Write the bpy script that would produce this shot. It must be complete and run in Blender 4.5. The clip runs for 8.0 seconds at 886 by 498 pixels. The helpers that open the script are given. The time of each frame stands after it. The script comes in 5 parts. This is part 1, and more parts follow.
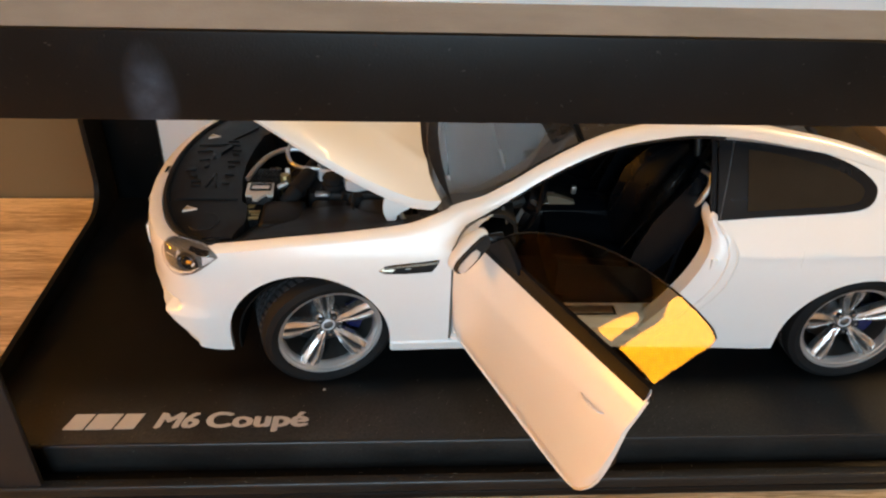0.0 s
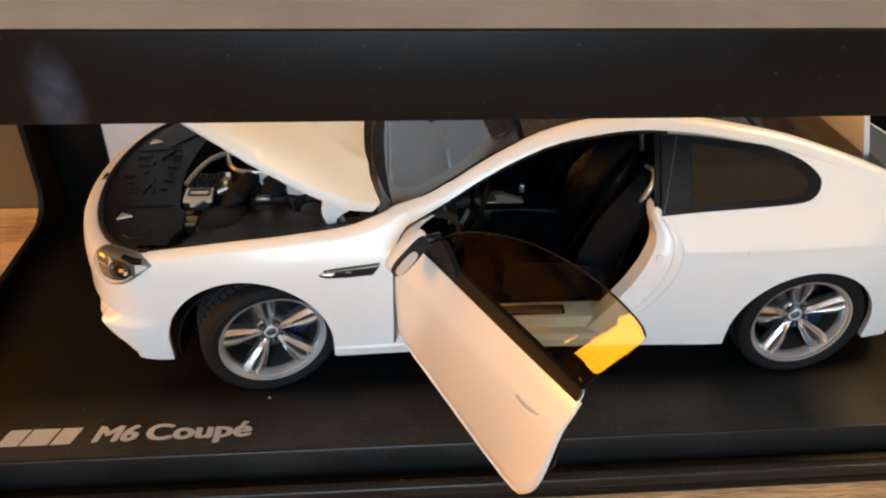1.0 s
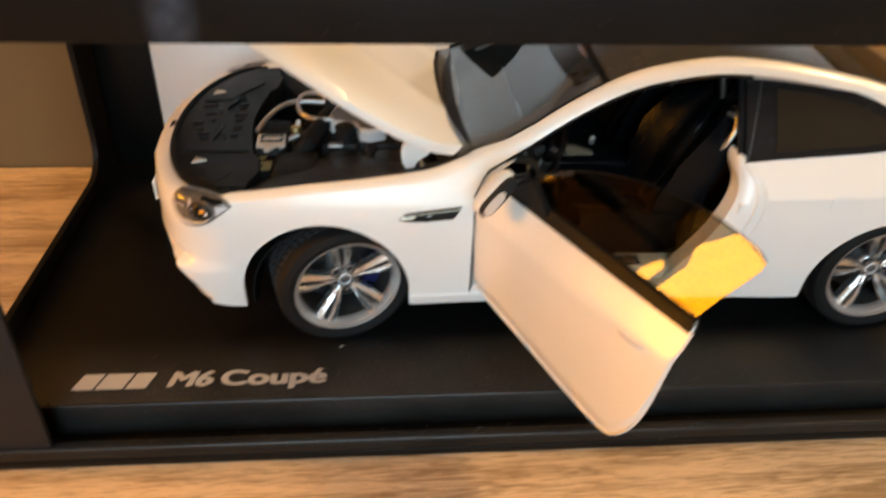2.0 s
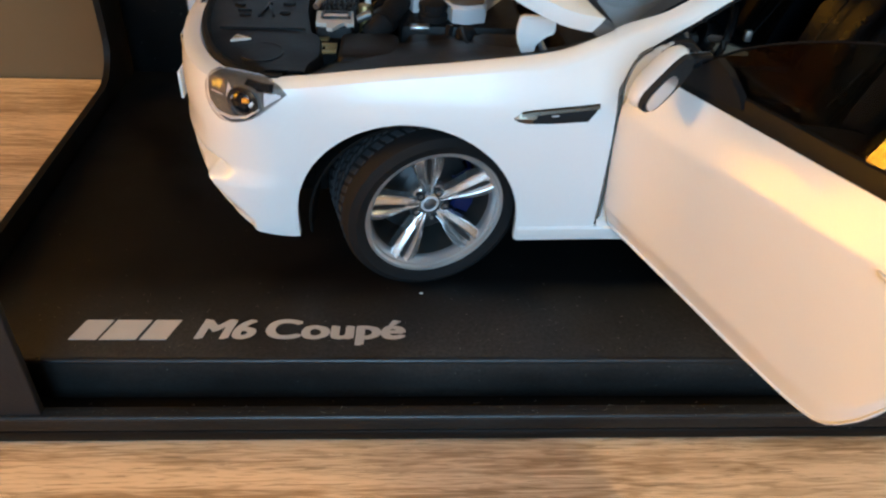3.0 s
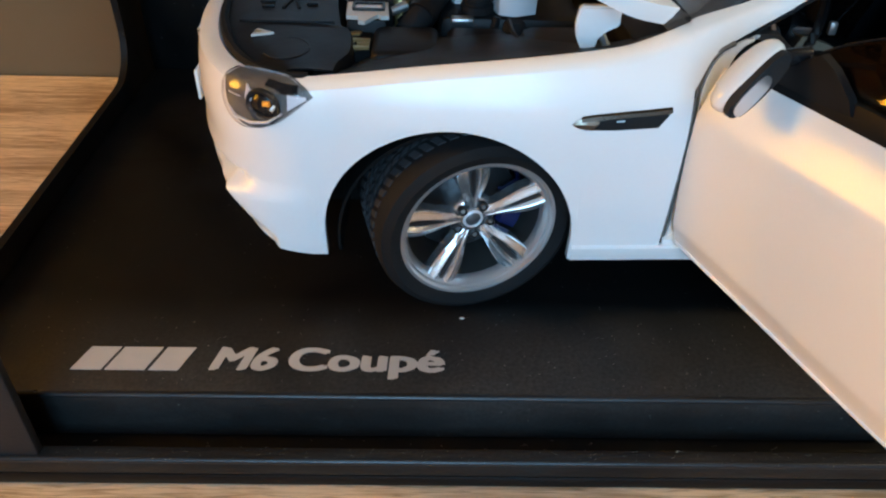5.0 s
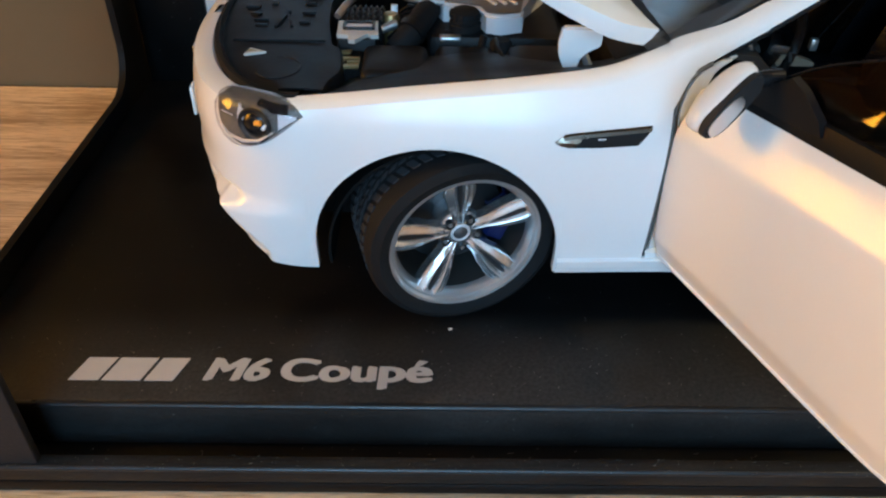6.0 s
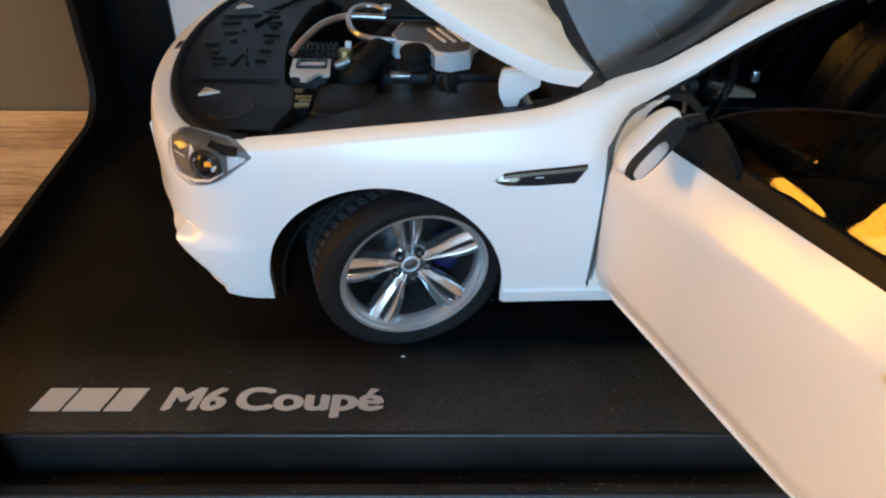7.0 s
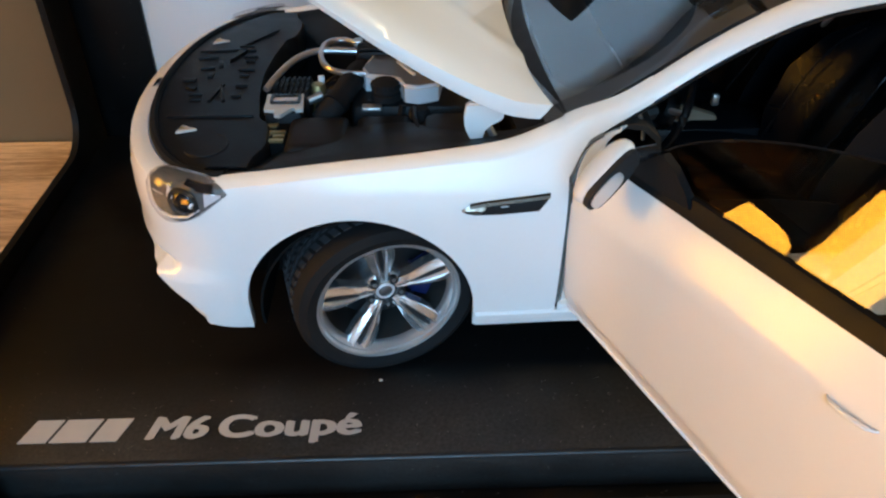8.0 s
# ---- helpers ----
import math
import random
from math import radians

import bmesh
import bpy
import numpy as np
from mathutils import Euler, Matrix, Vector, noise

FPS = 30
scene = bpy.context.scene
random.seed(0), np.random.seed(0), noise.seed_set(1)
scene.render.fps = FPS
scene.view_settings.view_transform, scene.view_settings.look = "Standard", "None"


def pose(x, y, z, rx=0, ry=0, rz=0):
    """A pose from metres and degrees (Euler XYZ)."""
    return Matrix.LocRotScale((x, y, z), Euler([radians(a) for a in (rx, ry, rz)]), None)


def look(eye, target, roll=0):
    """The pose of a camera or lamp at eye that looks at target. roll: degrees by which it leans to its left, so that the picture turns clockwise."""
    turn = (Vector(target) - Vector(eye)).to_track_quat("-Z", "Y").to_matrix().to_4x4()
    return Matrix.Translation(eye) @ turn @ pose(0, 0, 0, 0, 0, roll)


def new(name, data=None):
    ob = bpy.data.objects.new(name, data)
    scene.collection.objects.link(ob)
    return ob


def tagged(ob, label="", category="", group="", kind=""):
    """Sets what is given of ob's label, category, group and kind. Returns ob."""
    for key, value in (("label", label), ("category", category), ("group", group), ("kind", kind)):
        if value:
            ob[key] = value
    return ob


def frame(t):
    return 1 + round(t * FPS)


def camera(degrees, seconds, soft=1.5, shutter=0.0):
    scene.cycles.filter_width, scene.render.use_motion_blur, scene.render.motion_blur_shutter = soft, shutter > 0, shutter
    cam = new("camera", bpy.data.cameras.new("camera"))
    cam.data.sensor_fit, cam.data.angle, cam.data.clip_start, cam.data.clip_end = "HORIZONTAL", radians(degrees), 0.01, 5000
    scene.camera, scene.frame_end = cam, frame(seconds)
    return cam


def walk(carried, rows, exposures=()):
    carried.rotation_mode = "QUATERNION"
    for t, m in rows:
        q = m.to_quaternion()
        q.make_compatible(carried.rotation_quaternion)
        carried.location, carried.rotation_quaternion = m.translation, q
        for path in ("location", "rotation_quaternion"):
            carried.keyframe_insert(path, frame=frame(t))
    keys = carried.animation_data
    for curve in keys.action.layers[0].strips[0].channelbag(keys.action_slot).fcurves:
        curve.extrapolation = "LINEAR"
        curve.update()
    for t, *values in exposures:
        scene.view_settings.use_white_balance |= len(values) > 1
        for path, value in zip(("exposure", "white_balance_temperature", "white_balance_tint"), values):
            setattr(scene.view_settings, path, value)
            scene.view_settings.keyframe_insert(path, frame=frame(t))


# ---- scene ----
cam = camera(60.3, 8.0, soft=2.2, shutter=0.4)
# seconds, eye, target, roll
PATH = [
    (0, (0.02129, -0.22199, 0.16516), (0.02773, -0.12999, 0.10318), 2.22),
    (0.5, (0.02202, -0.21459, 0.16633), (0.02992, -0.12271, 0.10434), 2.04),
    (0.75, (0.03122, -0.20989, 0.17278), (0.04000, -0.12011, 0.10783), 1.80),
    (1, (0.03357, -0.21946, 0.16309), (0.04216, -0.12743, 0.10143), 1.60),
    (1.3, (0.03500, -0.21939, 0.17222), (0.04406, -0.12828, 0.10922), 1.50),
    (1.5, (0.03207, -0.22202, 0.17325), (0.04113, -0.13016, 0.11140), 1.67),
    (1.7, (0.02567, -0.22128, 0.17139), (0.03483, -0.13083, 0.10756), 1.60),
    (2, (0.01218, -0.22260, 0.15104), (0.02054, -0.13137, 0.08817), 2.02),
    (2.2, (0.00399, -0.21577, 0.14052), (0.01182, -0.12613, 0.07534), 2.24),
    (3.3, (-0.00573, -0.17677, 0.10634), (-0.00125, -0.08832, 0.03924), 2.79),
    (3.5, (-0.00433, -0.17446, 0.10581), (-0.00100, -0.08623, 0.03835), 2.62),
    (4, (-0.00498, -0.16937, 0.10372), (-0.00264, -0.08219, 0.03488), 2.03),
    (4.5, (-0.00778, -0.16488, 0.10336), (-0.00568, -0.07705, 0.03533), 1.69),
    (6, (-0.00519, -0.16714, 0.10787), (-0.00353, -0.07884, 0.04045), 1.39),
    (6.5, (0.00187, -0.16681, 0.11203), (0.00424, -0.07856, 0.04456), 1.53),
    (7, (0.00364, -0.16778, 0.11584), (0.00606, -0.07931, 0.04868), 1.24),
    (7.5, (0.00710, -0.16881, 0.11801), (0.00986, -0.08019, 0.05104), 0.84),
    (8, (0.00777, -0.17005, 0.12193), (0.01122, -0.08077, 0.05587), 0.19),

]
# seconds, stops, kelvin, tint
EXPOSURES = [(0.0, -0.32, 7850, 16), (1.5, -0.32, 7650, 15), (2.0, -0.30, 8600, 16), (3.3, -0.36, 5720, 5), (8.0, -0.37, 5780, 6)]
walk(cam, [(t, look(eye, target, roll)) for t, eye, target, roll in PATH], exposures=EXPOSURES)

# ---- world and lamps ----
S = 1 / 18  # the model car's scale: lengths below are those of the full-size car, times S

world = bpy.data.worlds.new("world")
scene.world = world
world.use_nodes = True
sky = world.node_tree.nodes.new("ShaderNodeTexSky")
sky.sky_type = "NISHITA"
sky.sun_disc = False
sky.sun_elevation, sky.sun_rotation = radians(35), radians(200)
world.node_tree.links.new(sky.outputs[0], world.node_tree.nodes["Background"].inputs[0])
world.node_tree.nodes["Background"].inputs[1].default_value = 0.12


def area(name, at, target, width, height, watts, colour):
    data = bpy.data.lights.new(name, "AREA")
    data.shape, data.size, data.size_y, data.energy, data.color = "RECTANGLE", width, height, watts, colour
    ob = new(name, data)
    ob.matrix_world = look(at, target)
    return ob


WINDOW_Y = -1.9
area("window_light", (-0.05, WINDOW_Y + 0.03, 0.75), (0.0, 0.0, 0.10), 0.80, 1.4, 47, (0.38, 0.70, 1.0))
# added warm light in mid-air to the right; no lamp is seen there
area("warm_side_light", (1.05, 0.0, 1.10), (0.08, 0.0, 0.05), 0.4, 0.12, 25.0, (1.0, 0.70, 0.34))

# ---- materials ----
def material(name, colour, rough=0.5, metal=0.0, coat=0.0, vary=0.0, scale=200.0, bump=0.0, bump_scale=800.0, spec=0.5, dust=0.0):
    """A principled material with two scales of variation in colour and gloss, fine relief and dust."""
    m = bpy.data.materials.new(name)
    m.use_nodes = True
    nt = m.node_tree
    b = nt.nodes["Principled BSDF"]
    b.inputs["Base Color"].default_value = (*colour, 1)
    b.inputs["Roughness"].default_value, b.inputs["Metallic"].default_value = rough, metal
    b.inputs["Coat Weight"].default_value, b.inputs["Coat Roughness"].default_value = coat, 0.16
    b.inputs["Specular IOR Level"].default_value = spec
    geo = nt.nodes.new("ShaderNodeTexCoord")
    if vary:
        n1, n2 = nt.nodes.new("ShaderNodeTexNoise"), nt.nodes.new("ShaderNodeTexNoise")
        n1.inputs["Scale"].default_value, n2.inputs["Scale"].default_value = scale, scale * 0.12
        n1.inputs["Detail"].default_value = 5
        for n in (n1, n2):
            nt.links.new(geo.outputs["Object"], n.inputs["Vector"])
        add = nt.nodes.new("ShaderNodeMath")
        add.operation = "ADD"
        nt.links.new(n1.outputs[0], add.inputs[0])
        nt.links.new(n2.outputs[0], add.inputs[1])
        rng = nt.nodes.new("ShaderNodeMapRange")
        rng.inputs[1].default_value, rng.inputs[2].default_value = 0.6, 1.4
        nt.links.new(add.outputs[0], rng.inputs[0])
        ramp = nt.nodes.new("ShaderNodeMix")
        ramp.data_type = "RGBA"
        ramp.inputs[6].default_value = (*[c * (1 - vary) for c in colour], 1)
        ramp.inputs[7].default_value = (*[min(1, c * (1 + vary)) for c in colour], 1)
        nt.links.new(rng.outputs[0], ramp.inputs[0])
        nt.links.new(ramp.outputs[2], b.inputs["Base Color"])
        rr = nt.nodes.new("ShaderNodeMapRange")
        rr.inputs[3].default_value, rr.inputs[4].default_value = max(0, rough - 0.12 * vary * 4), min(1, rough + 0.12 * vary * 4)
        nt.links.new(rng.outputs[0], rr.inputs[0])
        nt.links.new(rr.outputs[0], b.inputs["Roughness"])
        if dust:
            spots = nt.nodes.new("ShaderNodeTexNoise")
            spots.inputs["Scale"].default_value, spots.inputs["Detail"].default_value = 900, 2
            nt.links.new(geo.outputs["Object"], spots.inputs["Vector"])
            cut = nt.nodes.new("ShaderNodeMapRange")
            cut.inputs[1].default_value, cut.inputs[2].default_value, cut.inputs[4].default_value = 0.72, 0.78, dust
            nt.links.new(spots.outputs[0], cut.inputs[0])
            over = nt.nodes.new("ShaderNodeMix")
            over.data_type = "RGBA"
            nt.links.new(cut.outputs[0], over.inputs[0])
            nt.links.new(ramp.outputs[2], over.inputs[6])
            over.inputs[7].default_value = (0.35, 0.33, 0.3, 1)
            nt.links.new(over.outputs[2], b.inputs["Base Color"])
    if bump:
        nb, bp = nt.nodes.new("ShaderNodeTexNoise"), nt.nodes.new("ShaderNodeBump")
        nb.inputs["Scale"].default_value, nb.inputs["Detail"].default_value = bump_scale, 4
        nt.links.new(geo.outputs["Object"], nb.inputs["Vector"])
        nt.links.new(nb.outputs[0], bp.inputs["Height"])
        bp.inputs["Strength"].default_value, bp.inputs["Distance"].default_value = bump, 0.0004
        nt.links.new(bp.outputs[0], b.inputs["Normal"])
    return m


def glass(name, tint, rough=0.02, solid=0.06, grazing=0.9):
    """A thin tinted pane: part see-through, part dark, with a mirror gloss on top."""
    m = bpy.data.materials.new(name)
    m.use_nodes = True
    nt = m.node_tree
    nt.nodes.clear()
    out, clear, gloss, mix, lay, power, rng = (nt.nodes.new("ShaderNode" + k) for k in ("OutputMaterial", "BsdfTransparent", "BsdfGlossy", "MixShader", "LayerWeight", "Math", "MapRange"))
    clear.inputs[0].default_value = (*tint, 1)
    gloss.inputs["Roughness"].default_value = rough
    lay.inputs[0].default_value = 0.5
    power.operation, power.inputs[1].default_value = "POWER", 4.0
    rng.inputs[3].default_value, rng.inputs[4].default_value = solid, grazing
    nt.links.new(lay.outputs["Facing"], power.inputs[0])
    nt.links.new(power.outputs[0], rng.inputs[0])
    nt.links.new(rng.outputs[0], mix.inputs[0])
    nt.links.new(clear.outputs[0], mix.inputs[1])
    nt.links.new(gloss.outputs[0], mix.inputs[2])
    nt.links.new(mix.outputs[0], out.inputs[0])
    return m


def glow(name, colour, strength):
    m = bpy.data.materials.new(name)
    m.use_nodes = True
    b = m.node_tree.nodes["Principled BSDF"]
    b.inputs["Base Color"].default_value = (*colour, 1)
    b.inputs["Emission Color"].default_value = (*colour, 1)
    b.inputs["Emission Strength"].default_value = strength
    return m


def oak(name, light, dark, along=0, grain=1.0):
    """Pale wood with long grain along one axis, fine pores and slow bands of tone."""
    m = bpy.data.materials.new(name)
    m.use_nodes = True
    nt = m.node_tree
    b = nt.nodes["Principled BSDF"]
    b.inputs["Roughness"].default_value = 0.5
    co = nt.nodes.new("ShaderNodeTexCoord")

    def stretched(lengthwise, across, detail):
        mp, n = nt.nodes.new("ShaderNodeMapping"), nt.nodes.new("ShaderNodeTexNoise")
        size = [across] * 3
        size[along] = lengthwise
        mp.inputs["Scale"].default_value = size
        n.inputs["Scale"].default_value, n.inputs["Detail"].default_value = 1.0, detail
        n.inputs["Distortion"].default_value = 1.3
        nt.links.new(co.outputs["Object"], mp.inputs[0])
        nt.links.new(mp.outputs[0], n.inputs["Vector"])
        return n

    bands, fine, pores = stretched(6 * grain, 70 * grain, 4), stretched(75 * grain, 1000 * grain, 8), stretched(100 * grain, 2200 * grain, 3)
    mix1 = nt.nodes.new("ShaderNodeMix")
    mix1.data_type = "FLOAT"
    mix1.inputs[0].default_value = 0.5
    nt.links.new(bands.outputs[0], mix1.inputs[2])
    nt.links.new(fine.outputs[0], mix1.inputs[3])
    ramp = nt.nodes.new("ShaderNodeValToRGB")
    ramp.color_ramp.elements[0].position, ramp.color_ramp.elements[1].position = 0.42, 0.57
    ramp.color_ramp.elements[0].color, ramp.color_ramp.elements[1].color = (*dark, 1), (*light, 1)
    nt.links.new(mix1.outputs[0], ramp.inputs[0])
    cut = nt.nodes.new("ShaderNodeMapRange")
    cut.inputs[1].default_value, cut.inputs[2].default_value, cut.inputs[4].default_value = 0.57, 0.66, 0.6
    nt.links.new(pores.outputs[0], cut.inputs[0])
    over = nt.nodes.new("ShaderNodeMix")
    over.data_type = "RGBA"
    nt.links.new(cut.outputs[0], over.inputs[0])
    nt.links.new(ramp.outputs[0], over.inputs[6])
    over.inputs[7].default_value = (*[c * 0.55 for c in dark], 1)
    nt.links.new(over.outputs[2], b.inputs["Base Color"])
    bp = nt.nodes.new("ShaderNodeBump")
    bp.inputs["Strength"].default_value, bp.inputs["Distance"].default_value = 0.25, 0.0003
    nt.links.new(fine.outputs[0], bp.inputs["Height"])
    nt.links.new(bp.outputs[0], b.inputs["Normal"])
    return m


PAINT = material("white car paint", (0.73, 0.73, 0.72), 0.40, coat=0.7, vary=0.012, scale=60)
BLACK_PLASTIC = material("black box plastic", (0.0022, 0.0022, 0.0023), 0.43, vary=0.25, spec=0.22, scale=90, bump=0.12, bump_scale=2500, dust=0.3)
# the top's pale bluish grey holds overhead light; only its specks are dust
BOX_TOP = material("dusty top face, overhead light in its grey", (0.20, 0.235, 0.285), 0.6, vary=0.22, scale=140, bump=0.25, bump_scale=1200, dust=0.45)
# paler copy of the bar's plastic; the posts' light is in the colour
POST = material("bar plastic, paler for the lit post", (0.010, 0.010, 0.0115), 0.5, spec=0.30, vary=0.2, scale=70, bump=0.15, bump_scale=1800, dust=0.12)
BOX_SHEEN = material("black satin bar plastic", (0.0055, 0.0052, 0.0055), 0.42, spec=0.16, vary=0.2, scale=70, bump=0.15, bump_scale=1800, dust=0.12)
# paler and glossier than the box plastic, to carry the edges' highlight
EDGE_GLINT = material("glossier black plastic for edge highlights", (0.010, 0.010, 0.011), 0.38, spec=0.42, vary=0.3, scale=160, dust=0.3)
TRIM = material("gloss black trim", (0.008, 0.008, 0.009), 0.26, spec=0.35, vary=0.1)
BOWL = material("grey lamp bowl", (0.115, 0.110, 0.102), 0.45, metal=0.2, vary=0.25, scale=400)
# the silver barrel's shade is painted in as a dark tone
BARREL = material("inner barrel, silver darkened for shade", (0.06, 0.058, 0.055), 0.45, metal=0.6, vary=0.15)
SATIN = material("satin silver plastic", (0.62, 0.63, 0.65), 0.4, metal=0.2, vary=0.05)
DISC = material("dull brake disc", (0.05, 0.05, 0.052), 0.4, metal=0.8, vary=0.2)
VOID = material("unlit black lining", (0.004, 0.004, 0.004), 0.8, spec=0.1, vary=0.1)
SMOKED = material("smoked window", (0.021, 0.017, 0.013), 0.10, spec=0.35, vary=0.1)
BAY = material("matt black engine plastic", (0.0048, 0.0049, 0.0055), 0.50, spec=0.20, vary=0.2, scale=150, bump=0.08, bump_scale=900)
DARK = material("dark cabin lining", (0.010, 0.010, 0.011), 0.7, vary=0.2, bump=0.2, bump_scale=1500)
LEATHER = material("black leather", (0.0022, 0.0027, 0.0038), 0.30, spec=0.16, vary=0.2, scale=120, bump=0.25, bump_scale=1200)
# the tyre's rubber made paler: light on the tread is in its colour
TREAD = material("tread rubber, paler for its light", (0.030, 0.031, 0.034), 0.75, spec=0.3, vary=0.25, scale=180, bump=0.25, bump_scale=1500)
RUBBER = material("tyre rubber", (0.009, 0.009, 0.0095), 0.75, spec=0.14, vary=0.2, scale=180, bump=0.25, bump_scale=1500)
LIP_ALLOY = material("pale silver rim lip", (0.60, 0.60, 0.60), 0.30, metal=0.82, vary=0.06, scale=100)
ALLOY = material("silver alloy", (0.64, 0.64, 0.645), 0.25, metal=0.92, vary=0.05, scale=100)
DASH = material("dark grey soft dashboard", (0.009, 0.0093, 0.0098), 0.6, vary=0.12, scale=60)
DUST = material("grey dust", (0.24, 0.23, 0.21), 0.9, vary=0.1)
# black print made grey: the glass's reflection is put into its colour
FRIT = material("screen border, grey with reflection painted in", (0.075, 0.078, 0.083), 0.5, vary=0.08)
GAP = material("grey for the panel gap's shade", (0.10, 0.095, 0.085), 0.6, vary=0.1)
# dark and brown chromes: what the vent reflects is put into the colours
DIM_CHROME = material("chrome with dark reflection painted in", (0.105, 0.085, 0.068), 0.26, metal=1.0, vary=0.05)
TIP_CHROME = material("chrome with brown reflection painted in", (0.30, 0.235, 0.18), 0.26, metal=1.0, vary=0.05)
CHROME = material("chrome", (0.78, 0.76, 0.73), 0.10, metal=1.0)
STEEL = material("brushed steel", (0.50, 0.50, 0.50), 0.34, metal=0.9, vary=0.1)
SILVER = material("silver painted plastic", (0.42, 0.43, 0.45), 0.33, metal=0.6, vary=0.06)
BLUE = material("blue brake caliper", (0.005, 0.010, 0.055), 0.3, vary=0.1)
PLATE = material("pale metal plate", (0.56, 0.53, 0.48), 0.4, metal=0.35, vary=0.06)
BRASS = material("brass sheet", (0.42, 0.30, 0.13), 0.4, metal=0.8, vary=0.15)
STICKER = material("pale warning sticker", (0.62, 0.55, 0.48), 0.5, vary=0.05)
PRINT = material("silver grey print", (0.42, 0.40, 0.375), 0.45, vary=0.06, scale=400)
CARBON = material("dark carbon roof", (0.030, 0.030, 0.032), 0.22, coat=0.5, vary=0.2, scale=500)
PANE = glass("brown tinted pane", (0.70, 0.62, 0.50), solid=0.04)
SCREEN = glass("grey windscreen glass", (0.80, 0.80, 0.79), rough=0.04, solid=0.15)
DARK_PANE = glass("grey tinted pane", (0.50, 0.48, 0.45), solid=0.03, grazing=0.3)
BEIGE = material("beige console trim", (0.17, 0.13, 0.09), 0.5, vary=0.1)
COVER_TOP = material("dark brushed grey", (0.13, 0.133, 0.14), 0.34, metal=0.75, vary=0.1)
LENS = glass("clear headlamp lens", (0.97, 0.97, 0.98), solid=0.012)
AMBER = material("amber highlight", (0.9, 0.35, 0.04), 0.2)
MIRROR = material("silver mirror foil", (0.80, 0.80, 0.80), 0.34, metal=1.0)
WOOD = oak("pale oak", (0.69, 0.535, 0.37), (0.32, 0.215, 0.122))
WOOD_SIDE = oak("oak side board", (0.42, 0.29, 0.17), (0.33, 0.22, 0.12), along=1, grain=0.5)
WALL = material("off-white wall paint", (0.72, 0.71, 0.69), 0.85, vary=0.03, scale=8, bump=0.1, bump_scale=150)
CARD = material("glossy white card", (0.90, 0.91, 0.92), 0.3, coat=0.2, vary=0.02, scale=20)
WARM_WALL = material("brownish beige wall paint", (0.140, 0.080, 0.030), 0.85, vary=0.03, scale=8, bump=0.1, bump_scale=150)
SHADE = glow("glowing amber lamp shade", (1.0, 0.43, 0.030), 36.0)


def smeared(name, base, stain, centre, size):
    """A copy of a plastic with one pale, blurred finger smear."""
    m = base.copy()
    m.name = name
    nt = m.node_tree
    b = nt.nodes["Principled BSDF"]
    co, mp, ball, wisp, mul, mix = (nt.nodes.new("ShaderNode" + k) for k in ("TexCoord", "Mapping", "TexGradient", "TexNoise", "Math", "Mix"))
    ball.gradient_type = "SPHERICAL"
    mp.inputs["Location"].default_value = [-c / s for c, s in zip(centre, size)]
    mp.inputs["Scale"].default_value = [1 / s for s in size]
    wisp.inputs["Scale"].default_value, wisp.inputs["Detail"].default_value = 260, 3
    mul.operation = "MULTIPLY"
    mix.data_type = "RGBA"
    nt.links.new(co.outputs["Object"], mp.inputs[0])
    nt.links.new(mp.outputs[0], ball.inputs[0])
    nt.links.new(co.outputs["Object"], wisp.inputs["Vector"])
    nt.links.new(ball.outputs[0], mul.inputs[0])
    nt.links.new(wisp.outputs[0], mul.inputs[1])
    nt.links.new(mul.outputs[0], mix.inputs[0])
    nt.links.new(b.inputs["Base Color"].links[0].from_socket, mix.inputs[6])
    mix.inputs[7].default_value = (*stain, 1)
    nt.links.new(mix.outputs[2], b.inputs["Base Color"])
    return m


